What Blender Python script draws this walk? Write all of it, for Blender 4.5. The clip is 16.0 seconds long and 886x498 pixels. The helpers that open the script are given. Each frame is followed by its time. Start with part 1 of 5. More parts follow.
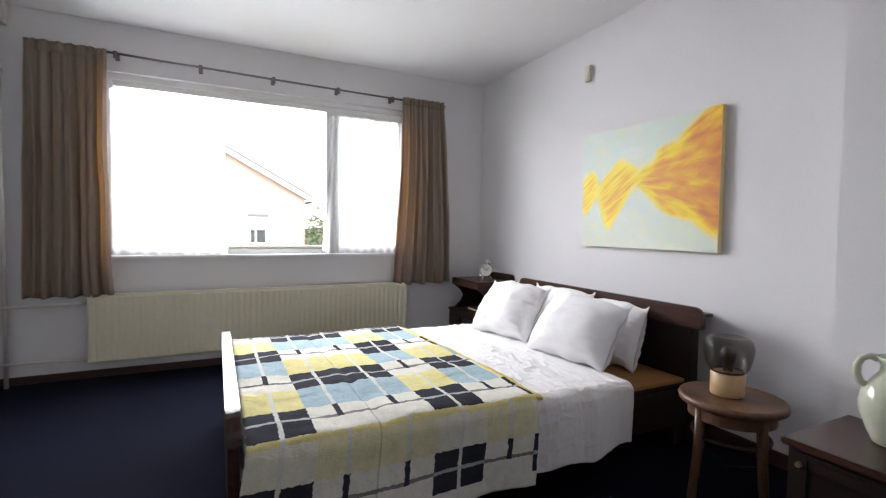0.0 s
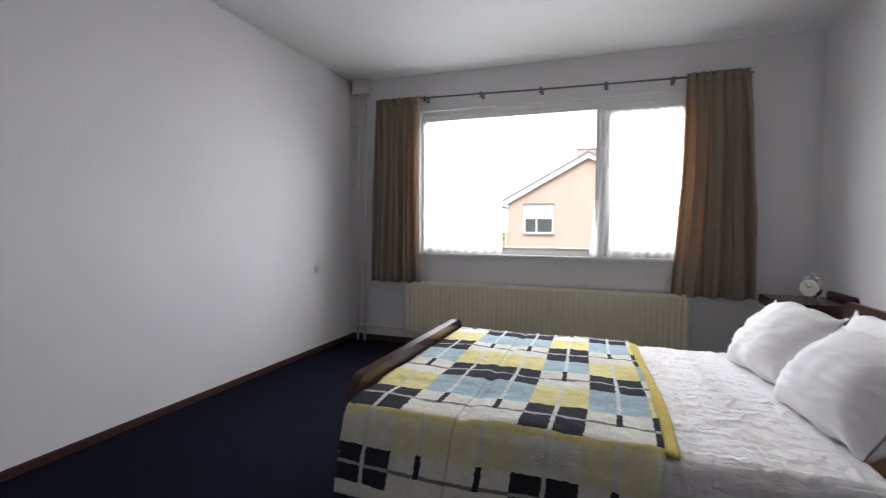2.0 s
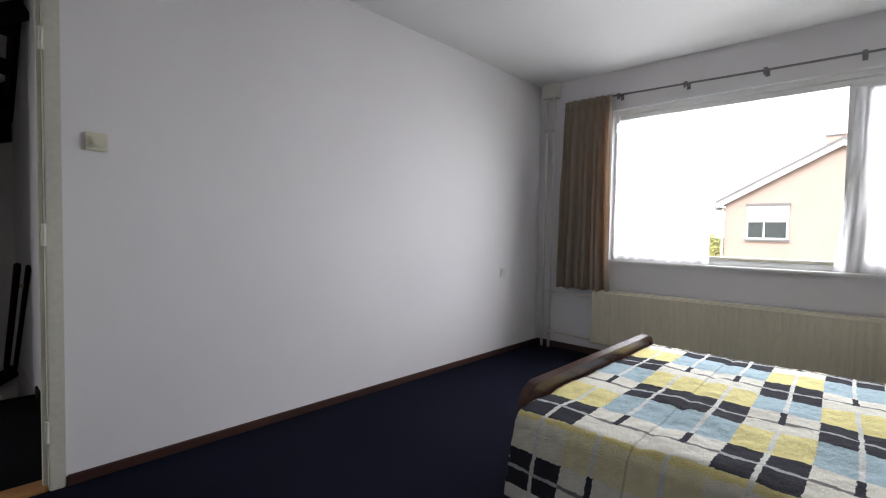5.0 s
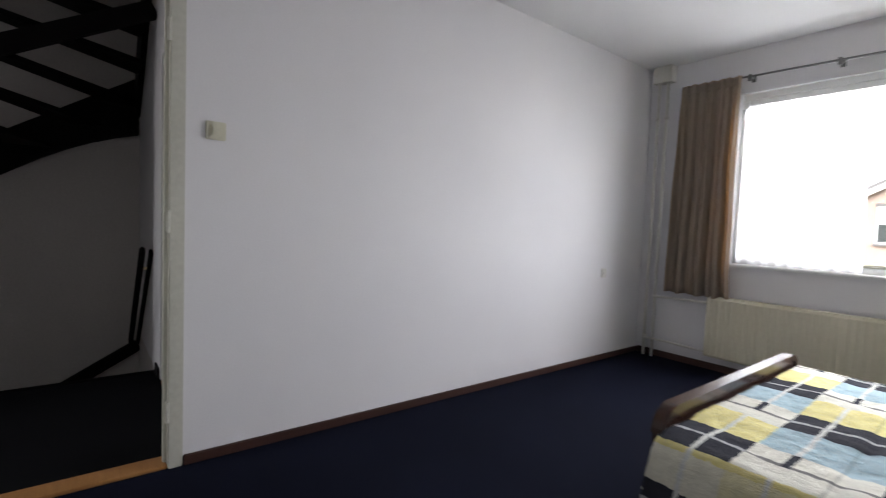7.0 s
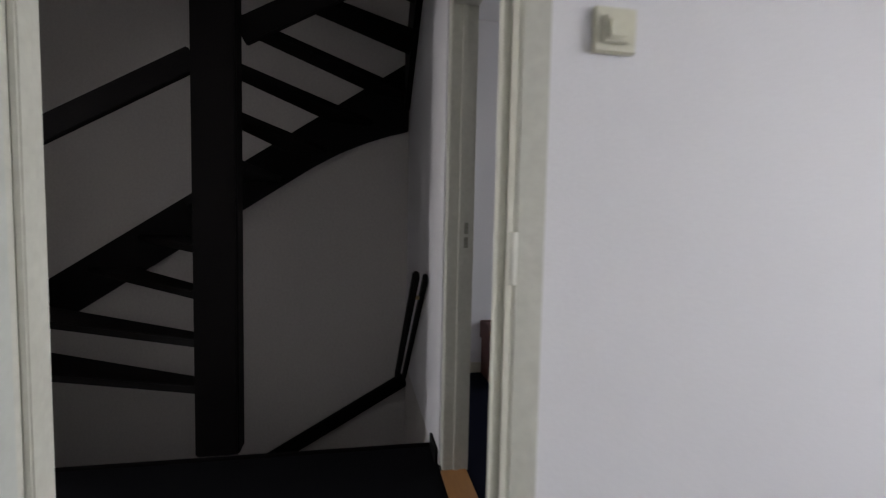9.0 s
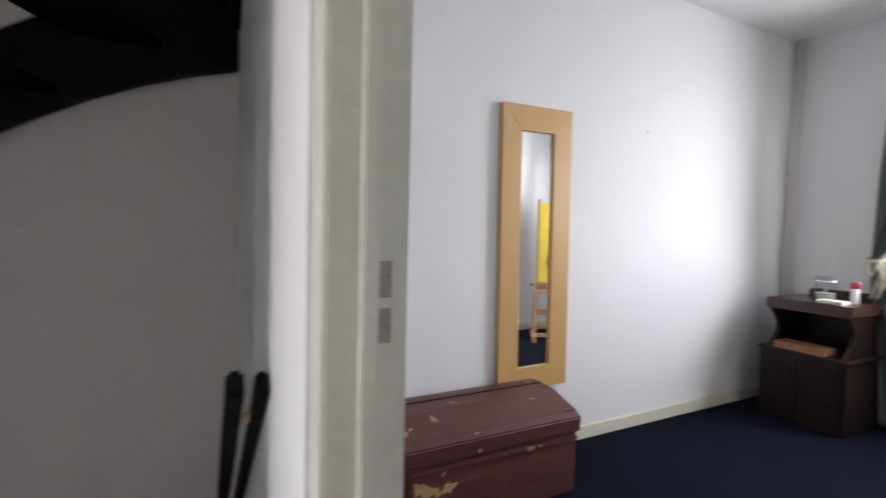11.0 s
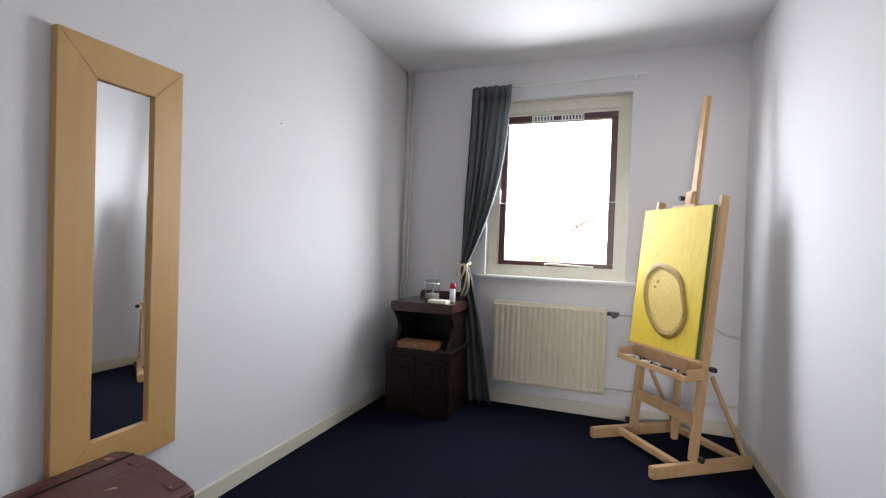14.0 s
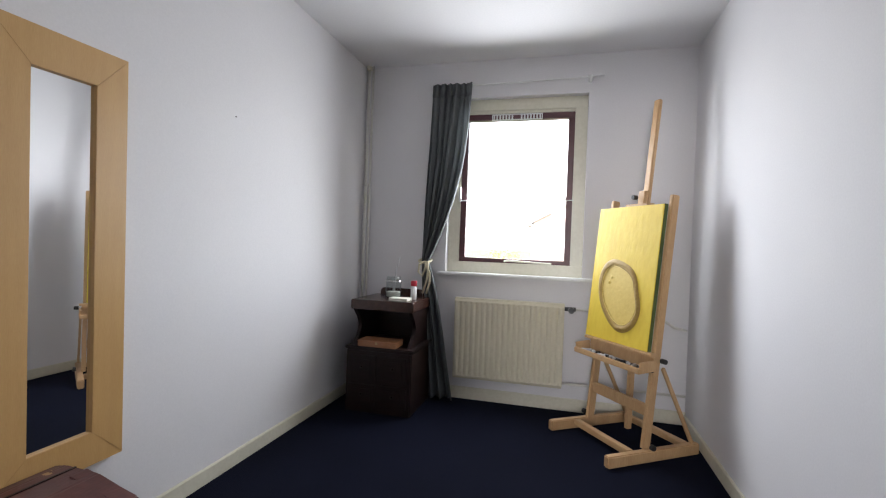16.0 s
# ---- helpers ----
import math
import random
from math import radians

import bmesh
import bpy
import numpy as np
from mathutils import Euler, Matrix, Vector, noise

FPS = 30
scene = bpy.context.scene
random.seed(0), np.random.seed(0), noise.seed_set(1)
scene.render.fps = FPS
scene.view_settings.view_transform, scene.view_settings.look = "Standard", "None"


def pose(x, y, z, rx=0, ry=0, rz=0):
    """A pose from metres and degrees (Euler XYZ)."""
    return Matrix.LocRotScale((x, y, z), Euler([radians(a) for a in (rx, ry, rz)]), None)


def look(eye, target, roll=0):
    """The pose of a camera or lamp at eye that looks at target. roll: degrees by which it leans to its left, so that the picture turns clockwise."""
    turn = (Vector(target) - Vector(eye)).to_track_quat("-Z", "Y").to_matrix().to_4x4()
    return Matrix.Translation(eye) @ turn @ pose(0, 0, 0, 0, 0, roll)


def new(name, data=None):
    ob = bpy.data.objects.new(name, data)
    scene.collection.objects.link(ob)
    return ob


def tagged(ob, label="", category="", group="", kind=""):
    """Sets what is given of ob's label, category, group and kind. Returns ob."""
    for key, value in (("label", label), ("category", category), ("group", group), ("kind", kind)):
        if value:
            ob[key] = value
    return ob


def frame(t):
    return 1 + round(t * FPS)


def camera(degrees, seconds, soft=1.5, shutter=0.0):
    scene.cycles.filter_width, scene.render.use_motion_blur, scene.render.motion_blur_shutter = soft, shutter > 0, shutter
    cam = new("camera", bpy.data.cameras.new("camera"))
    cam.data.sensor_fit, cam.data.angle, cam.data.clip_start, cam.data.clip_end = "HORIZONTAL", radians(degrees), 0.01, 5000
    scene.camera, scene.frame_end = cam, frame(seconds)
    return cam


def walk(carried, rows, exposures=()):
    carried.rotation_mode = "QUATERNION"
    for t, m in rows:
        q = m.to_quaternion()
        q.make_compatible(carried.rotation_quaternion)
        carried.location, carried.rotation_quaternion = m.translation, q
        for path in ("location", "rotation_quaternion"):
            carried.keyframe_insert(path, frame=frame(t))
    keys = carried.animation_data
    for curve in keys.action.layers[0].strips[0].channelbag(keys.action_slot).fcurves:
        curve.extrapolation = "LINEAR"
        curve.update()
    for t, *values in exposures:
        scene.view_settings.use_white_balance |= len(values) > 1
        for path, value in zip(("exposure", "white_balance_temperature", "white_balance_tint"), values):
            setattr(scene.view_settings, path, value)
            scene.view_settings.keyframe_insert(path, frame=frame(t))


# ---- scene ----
cam = camera(87.5, 16.0, soft=1.15, shutter=0.4)
PATH = [
    (0, (1.419, 0.973, 1.094), (2.298, 2.767, 1.006), 0.9),
    (0.5, (1.719, 0.952, 1.088), (2.351, 2.847, 0.999), 1.1),
    (1, (2.007, 0.948, 1.101), (2.366, 2.913, 1.006), 1.1),
    (1.5, (2.297, 0.949, 1.08), (2.071, 2.935, 0.997), 0.7),
    (2, (2.382, 0.972, 1.072), (1.71, 2.854, 0.992), 0.5),
    (2.5, (2.38, 0.966, 1.083), (1.602, 2.806, 0.998), 1.0),
    (3, (2.422, 0.987, 1.094), (1.4, 2.704, 1.011), 0.7),
    (3.5, (2.45, 0.975, 1.102), (1.261, 2.581, 1.014), 0.8),
    (4, (2.443, 1.001, 1.096), (1.153, 2.526, 1.009), 1.0),
    (6.5, (2.392, 0.992, 1.092), (0.916, 2.339, 0.999), 1.8),
    (7, (2.206, 0.99, 1.088), (0.627, 2.212, 0.977), 2.3),
    (7.5, (1.915, 0.987, 1.072), (0.224, 2.05, 0.979), 2.1),
    (8, (1.536, 1.002, 1.104), (-0.29, 1.805, 0.966), 2.0),
    (8.5, (1.147, 1.022, 1.111), (-0.775, 1.556, 0.961), 0.0),
    (8.7, (0.995, 1.033, 1.112), (-0.95, 1.478, 0.974), 0.8),
    (9.3, (0.52, 0.96, 1.12), (-1.44, 1.30, 0.99), 1.0),
    (9.9, (0.02, 0.95, 1.135), (-1.90, 1.50, 1.01), 1.1),
    (10.4, (-0.32, 1.08, 1.15), (-2.20, 1.72, 1.04), 1.2),
    (10.8, (-0.517, 1.195, 1.157), (-2.376, 1.925, 1.043), 1.3),
    (11, (-0.598, 1.251, 1.148), (-2.377, 2.158, 1.046), 1.5),
    (11.5, (-0.741, 1.397, 1.137), (-2.301, 2.647, 1.057), 2.5),
    (12, (-0.815, 1.496, 1.138), (-2.123, 3.008, 1.095), 2.4),
    (12.5, (-0.878, 1.55, 1.139), (-1.893, 3.273, 1.118), 2.5),
    (13, (-0.886, 1.569, 1.13), (-1.73, 3.383, 1.123), 2.3),
    (13.5, (-0.893, 1.588, 1.121), (-1.648, 3.44, 1.117), 2.3),
    (14, (-0.884, 1.6, 1.12), (-1.567, 3.48, 1.115), 2.2),
    (14.5, (-0.892, 1.606, 1.122), (-1.517, 3.506, 1.115), 2.1),
    (15, (-0.887, 1.601, 1.12), (-1.473, 3.513, 1.112), 2.1),
    (15.5, (-0.9, 1.603, 1.125), (-1.445, 3.527, 1.112), 2.1),
    (16, (-0.904, 1.6, 1.128), (-1.415, 3.533, 1.113), 2.1),
]
EXPOSURES = [(0, 2.52), (0.7, 2.45), (1.5, 2.12), (3, 1.92), (4, 2.08), (6.5, 2.30), (7.5, 2.46), (8.7, 2.64), (10.8, 4.3), (11.5, 4.2), (12.5, 4.0), (14, 3.86), (16, 3.70)]
walk(cam, [(t, look(eye, target, roll)) for t, eye, target, roll in PATH], EXPOSURES)

# ---- world and light ----
world = bpy.data.worlds.new("sky")
scene.world = world
world.use_nodes = True
_n = world.node_tree.nodes
_sky = _n.new("ShaderNodeTexSky")
_sky.sky_type = "NISHITA"
_sky.sun_disc = False
_sky.sun_elevation, _sky.sun_rotation = radians(41), radians(205)
_sky.air_density, _sky.dust_density = 1.0, 1.0
_n["Background"].inputs[1].default_value = 0.15
_haze = _n.new("ShaderNodeHueSaturation")  # an overcast sky is nearly white
_haze.inputs["Saturation"].default_value = 0.28
world.node_tree.links.new(_sky.outputs[0], _haze.inputs["Color"])
world.node_tree.links.new(_haze.outputs[0], _n["Background"].inputs[0])


def lamp(name, kind, m, energy, colour=(1, 1, 1), size=None, spread=145):
    data = bpy.data.lights.new(name, kind)
    data.energy, data.color = energy, colour
    if kind == "AREA":
        data.shape, data.size, data.size_y, data.spread = "RECTANGLE", size[0], size[1], radians(spread)
    else:
        data.angle = radians(size)
    ob = new(name, data)
    ob.matrix_world = m
    return ob


lamp("sun", "SUN", look((0, 0, 0), (-0.45, 1.0, -0.95)), 0.5, (1, 0.94, 0.86), 14)
lamp("window_light_bedroom", "AREA", look((1.86, 5.50, 1.80), (2.10, 3.50, 0.45)), 34, (0.94, 0.945, 1), (2.2, 1.4), 150)
lamp("window_light_studio", "AREA", look((-1.28, 5.035, 1.58), (-1.28, 2.035, 0.90)), 3.1, (0.905, 0.935, 1), (0.82, 1.08), 165)
# added daylight from an unseen room, to brighten landing and stairs
lamp("window_light_added_room", "AREA", look((-1.15, -3.45, 1.55), (-1.15, 0, 1.0)), 7.4, (0.98, 0.965, 1), (1.4, 1.2))


# ---- materials ----
def mat(name, base, rough=0.6, second=None, scale=4.0, fine=60.0, vary=0.12, bump=0.15, metal=0.0, stretch=(1, 1, 1), spec=0.5):
    """Paint, wood, cloth: a base colour that drifts towards a second one at two scales, with fine relief."""
    m = bpy.data.materials.new(name)
    m.use_nodes = True
    nt = m.node_tree
    b = nt.nodes["Principled BSDF"]
    b.inputs["Roughness"].default_value, b.inputs["Metallic"].default_value = rough, metal
    b.inputs["Specular IOR Level"].default_value = spec
    second = second or tuple(c * (1 - vary) for c in base)
    co, mp = nt.nodes.new("ShaderNodeTexCoord"), nt.nodes.new("ShaderNodeMapping")
    mp.inputs["Scale"].default_value = stretch
    nt.links.new(co.outputs["Object"], mp.inputs[0])
    tex = []
    for sc, det in ((scale, 4.0), (fine, 3.0)):
        n = nt.nodes.new("ShaderNodeTexNoise")
        n.inputs["Scale"].default_value, n.inputs["Detail"].default_value = sc, det
        nt.links.new(mp.outputs[0], n.inputs["Vector"])
        tex.append(n.outputs["Fac"])
    add = nt.nodes.new("ShaderNodeMath")
    add.operation = "MULTIPLY_ADD"
    add.inputs[1].default_value = 0.5
    nt.links.new(tex[1], add.inputs[0])
    half = nt.nodes.new("ShaderNodeMath")
    half.operation, half.inputs[1].default_value = "MULTIPLY", 0.5
    nt.links.new(tex[0], half.inputs[0])
    nt.links.new(half.outputs[0], add.inputs[2])
    ramp = nt.nodes.new("ShaderNodeValToRGB")
    ramp.color_ramp.elements[0].position, ramp.color_ramp.elements[1].position = 0.33, 0.67
    ramp.color_ramp.elements[0].color, ramp.color_ramp.elements[1].color = (*second, 1), (*base, 1)
    nt.links.new(add.outputs[0], ramp.inputs[0])
    nt.links.new(ramp.outputs[0], b.inputs["Base Color"])
    if bump:
        bp = nt.nodes.new("ShaderNodeBump")
        bp.inputs["Strength"].default_value, bp.inputs["Distance"].default_value = bump, 0.004
        nt.links.new(tex[1], bp.inputs["Height"])
        nt.links.new(bp.outputs[0], b.inputs["Normal"])
    return m


def nodes_of(m):
    nt = m.node_tree

    def op(kind, a, b=0.0, c=None):
        n = nt.nodes.new("ShaderNodeMath")
        n.operation = kind
        for k, v in enumerate((a, b) if c is None else (a, b, c)):
            if isinstance(v, (int, float)):
                n.inputs[k].default_value = v
            else:
                nt.links.new(v, n.inputs[k])
        return n.outputs[0]

    def mix(fac, a, b):
        n = nt.nodes.new("ShaderNodeMix")
        n.data_type = "RGBA"
        for k, v in ((0, fac), (6, a), (7, b)):
            if isinstance(v, (int, float)):
                n.inputs[k].default_value = v
            elif isinstance(v, tuple):
                n.inputs[k].default_value = (*v, 1)
            else:
                nt.links.new(v, n.inputs[k])
        return n.outputs[2]

    return nt, op, mix


def glass(name, tint, alpha_mix, rough=0.02):
    """Thin pane: mostly clear, with a mirror gloss by angle."""
    m = bpy.data.materials.new(name)
    m.use_nodes = True
    nt = m.node_tree
    nt.nodes.remove(nt.nodes["Principled BSDF"])
    tr, gl, mx, fr = (nt.nodes.new(k) for k in ("ShaderNodeBsdfTransparent", "ShaderNodeBsdfGlossy", "ShaderNodeMixShader", "ShaderNodeLayerWeight"))
    tr.inputs[0].default_value = (*tint, 1)
    gl.inputs["Roughness"].default_value = rough
    _, op, _ = nodes_of(m)
    nt.links.new(op("MULTIPLY_ADD", op("POWER", fr.outputs["Facing"], 4.0), alpha_mix, 0.035), mx.inputs[0])
    nt.links.new(tr.outputs[0], mx.inputs[1])
    nt.links.new(gl.outputs[0], mx.inputs[2])
    nt.links.new(mx.outputs[0], nt.nodes["Material Output"].inputs[0])
    return m


def cloth(name, base, through_mix, see=0.0, scale=220.0, wave=(1, 1, 0.2), dye=None):
    """Woven cloth: diffuse with light coming through in its dye's colour; see: share of open weave."""
    m = mat(name, base, 0.9, scale=3.0, fine=scale, vary=0.25, bump=0.25, stretch=wave, spec=0.2)
    nt = m.node_tree
    b = nt.nodes["Principled BSDF"]
    tl, mx = nt.nodes.new("ShaderNodeBsdfTranslucent"), nt.nodes.new("ShaderNodeMixShader")
    src = b.inputs["Base Color"].links[0].from_socket
    if dye:
        tl.inputs[0].default_value = (*dye, 1)
    else:
        nt.links.new(src, tl.inputs[0])
    mx.inputs[0].default_value = through_mix
    nt.links.new(b.outputs[0], mx.inputs[1])
    nt.links.new(tl.outputs[0], mx.inputs[2])
    last = mx
    if see:
        tr, mz = nt.nodes.new("ShaderNodeBsdfTransparent"), nt.nodes.new("ShaderNodeMixShader")
        mz.inputs[0].default_value = see
        nt.links.new(mx.outputs[0], mz.inputs[1])
        nt.links.new(tr.outputs[0], mz.inputs[2])
        last = mz
    nt.links.new(last.outputs[0], nt.nodes["Material Output"].inputs[0])
    return m


M_WALL = mat("white_wall_paint", (0.72, 0.706, 0.716), 0.75, (0.665, 0.652, 0.665), 1.3, 140, bump=0.09, spec=0.25)
M_CEIL = mat("white_ceiling_paint", (0.76, 0.75, 0.76), 0.85, (0.71, 0.70, 0.71), 0.9, 90, bump=0.2, spec=0.2)
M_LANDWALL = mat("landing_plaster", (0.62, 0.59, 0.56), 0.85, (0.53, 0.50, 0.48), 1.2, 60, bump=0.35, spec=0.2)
M_CARPET = mat("navy_carpet", (0.0062, 0.0078, 0.0185), 1.0, (0.0030, 0.0038, 0.0095), 1.5, 420, bump=0.8, spec=0.08)
M_LANDCARPET = mat("black_carpet", (0.005, 0.005, 0.0065), 1.0, (0.003, 0.003, 0.004), 3, 420, bump=0.8, spec=0.08)
M_SKIRT = mat("stained_skirting", (0.060, 0.024, 0.017), 0.45, (0.032, 0.014, 0.011), 3, 40, bump=0.15, stretch=(1, 1, 8))
M_CREAM = mat("cream_gloss_paint", (0.66, 0.63, 0.52), 0.35, (0.58, 0.55, 0.44), 2, 50, bump=0.08)
M_FRAMEPAINT = mat("old_frame_paint", (0.56, 0.55, 0.48), 0.45, (0.47, 0.46, 0.40), 2, 50, bump=0.12)
M_WHITE = mat("white_gloss_paint", (0.78, 0.78, 0.77), 0.35, (0.70, 0.70, 0.69), 3, 60, bump=0.06)
M_WINE = mat("wine_red_paint", (0.10, 0.028, 0.034), 0.4, (0.07, 0.02, 0.026), 4, 60, bump=0.08)
M_DARK = mat("dark_stained_wood", (0.020, 0.008, 0.007), 0.42, (0.007, 0.0035, 0.0035), 5, 45, bump=0.18, stretch=(1.2, 1.2, 9), spec=0.3)
M_DARKX = mat("dark_walnut_veneer", (0.070, 0.028, 0.019), 0.26, (0.022, 0.010, 0.008), 6, 70, bump=0.12, stretch=(6, 0.6, 6))
M_STAIR = mat("black_brown_stain", (0.0045, 0.003, 0.003), 0.55, (0.0025, 0.0018, 0.0018), 5, 50, bump=0.2, stretch=(1, 1, 6), spec=0.12)
M_STOOL = mat("worn_bentwood", (0.16, 0.078, 0.038), 0.42, (0.075, 0.035, 0.018), 7, 60, bump=0.2, stretch=(5, 1, 1))
M_LEDGE = mat("orange_plywood", (0.36, 0.175, 0.06), 0.45, (0.26, 0.12, 0.04), 6, 60, bump=0.1, stretch=(1, 8, 1))
M_PINE = mat("pale_beech", (0.55, 0.36, 0.19), 0.42, (0.44, 0.265, 0.125), 5, 50, bump=0.12, stretch=(4, 4, 0.7))
M_MIRRORWOOD = mat("birch_frame", (0.53, 0.325, 0.125), 0.42, (0.47, 0.275, 0.10), 4, 50, bump=0.1, stretch=(8, 8, 0.8))
M_RAD = mat("radiator_enamel", (0.66, 0.615, 0.475), 0.35, (0.61, 0.565, 0.43), 2, 40, bump=0.05)
M_SWITCH = mat("ivory_plastic", (0.62, 0.60, 0.48), 0.35, (0.56, 0.54, 0.43), 9, 80, bump=0.03)
M_PIPE = mat("painted_pipe", (0.68, 0.66, 0.62), 0.4, (0.60, 0.58, 0.53), 6, 60, bump=0.1)
M_BLACK = mat("black_plastic", (0.014, 0.014, 0.015), 0.35, (0.02, 0.02, 0.02), 8, 60, bump=0.05)
M_CHROME = mat("chrome", (0.75, 0.75, 0.76), 0.16, (0.62, 0.62, 0.64), 9, 60, metal=1.0, bump=0.03)
M_STEEL = mat("dull_steel", (0.22, 0.21, 0.21), 0.42, (0.15, 0.15, 0.15), 9, 60, metal=1.0, bump=0.05)
M_BRASS = mat("dull_brass", (0.50, 0.40, 0.22), 0.35, (0.40, 0.32, 0.18), 9, 60, metal=1.0, bump=0.05)
M_CURTAIN = cloth("brown_linen", (0.40, 0.345, 0.29), 0.42, dye=(0.52, 0.345, 0.165))
M_GREYCURTAIN = cloth("grey_green_cotton", (0.22, 0.235, 0.238), 0.4)
M_SHEER = cloth("white_voile", (0.95, 0.95, 0.96), 0.93, see=0.5, scale=300, wave=(1, 1, 1))
M_SHEET = mat("white_cotton", (0.83, 0.82, 0.82), 0.9, (0.76, 0.75, 0.75), 3, 500, bump=0.15, spec=0.2)
M_PILLOW = mat("white_pillowcase", (0.87, 0.86, 0.87), 0.9, (0.82, 0.81, 0.82), 4, 450, bump=0.12, spec=0.2)
M_ROPE = mat("cream_rope", (0.66, 0.60, 0.44), 0.9, (0.55, 0.49, 0.34), 12, 200, bump=0.5)
M_CERAMIC = mat("celadon_glaze", (0.54, 0.56, 0.44), 0.14, (0.47, 0.49, 0.38), 6, 40, bump=0.03)
M_CHEST = mat("red_brown_chest_paint", (0.105, 0.032, 0.027), 0.5, (0.058, 0.018, 0.017), 5, 45, bump=0.35, stretch=(2, 0.8, 2))
M_CHESTWORN = mat("worn_bare_patch", (0.36, 0.22, 0.10), 0.7, (0.20, 0.10, 0.06), 20, 90, bump=0.4)
M_OCHRE = mat("ochre_oil_paint", (0.70, 0.53, 0.055), 0.55, (0.60, 0.42, 0.035), 3, 35, bump=0.45, stretch=(1, 1, 0.35))
M_OCHREPALE = mat("pale_ochre_paint", (0.66, 0.50, 0.14), 0.6, (0.58, 0.42, 0.10), 5, 45, bump=0.5)
M_RING = mat("brown_relief_paint", (0.36, 0.235, 0.055), 0.6, (0.26, 0.16, 0.03), 14, 70, bump=0.8)
M_GREENEDGE = mat("dark_green_canvas_edge", (0.05, 0.085, 0.03), 0.6, (0.09, 0.12, 0.03), 9, 60, bump=0.3)
M_CANVASSIDE = mat("yellow_canvas_edge", (0.66, 0.46, 0.12), 0.6, (0.66, 0.62, 0.42), 4, 30, bump=0.3)
M_BRICK = mat("peach_render_brick", (0.52, 0.375, 0.325), 0.85, (0.46, 0.325, 0.275), 1, 12, bump=0.3)
M_ROOF = mat("grey_roof_tile", (0.22, 0.20, 0.20), 0.8, (0.16, 0.15, 0.15), 2, 14, bump=0.3)
M_GRASS = mat("lawn", (0.075, 0.10, 0.035), 1.0, (0.05, 0.07, 0.025), 0.5, 6, bump=0.5)
M_LEAF = mat("spring_leaf", (0.13, 0.15, 0.045), 0.7, (0.07, 0.09, 0.03), 3, 20, bump=0.2)
# foliage colour paled to yellow: the window's glare is put into it
M_GLARELEAF = mat("glare_paled_leaf", (0.62, 0.55, 0.20), 0.8, (0.45, 0.45, 0.14), 3, 20, bump=0.1)
M_BARK = mat("grey_bark", (0.10, 0.085, 0.07), 0.9, (0.06, 0.05, 0.045), 4, 25, bump=0.6)
M_RED = mat("red_plastic", (0.50, 0.03, 0.05), 0.35, (0.42, 0.02, 0.04), 6, 60, bump=0.02)
M_PAPER = mat("ivory_paper", (0.70, 0.68, 0.60), 0.8, (0.62, 0.60, 0.52), 6, 90, bump=0.08)
M_BOXWOOD = mat("cedar_box", (0.34, 0.155, 0.070), 0.45, (0.26, 0.11, 0.05), 6, 70, bump=0.15, stretch=(1, 6, 6))
M_ALU = mat("paint_tube_metal", (0.62, 0.62, 0.63), 0.35, (0.48, 0.48, 0.5), 30, 90, metal=0.7, bump=0.2)
M_BASEWOOD = mat("pale_turned_beech", (0.60, 0.42, 0.23), 0.4, (0.53, 0.36, 0.18), 6, 60, bump=0.08, stretch=(1, 1, 6))
M_PANE = glass("window_pane", (0.97, 0.98, 0.98), 0.6)
M_SMOKE = glass("smoked_glass", (0.76, 0.74, 0.73), 0.5)
M_CLEAR = glass("clear_glass", (0.92, 0.94, 0.94), 0.5)
M_MIRROR = mat("mirror_silver", (0.90, 0.91, 0.91), 0.01, (0.89, 0.90, 0.90), 2, 20, metal=1.0, bump=0)


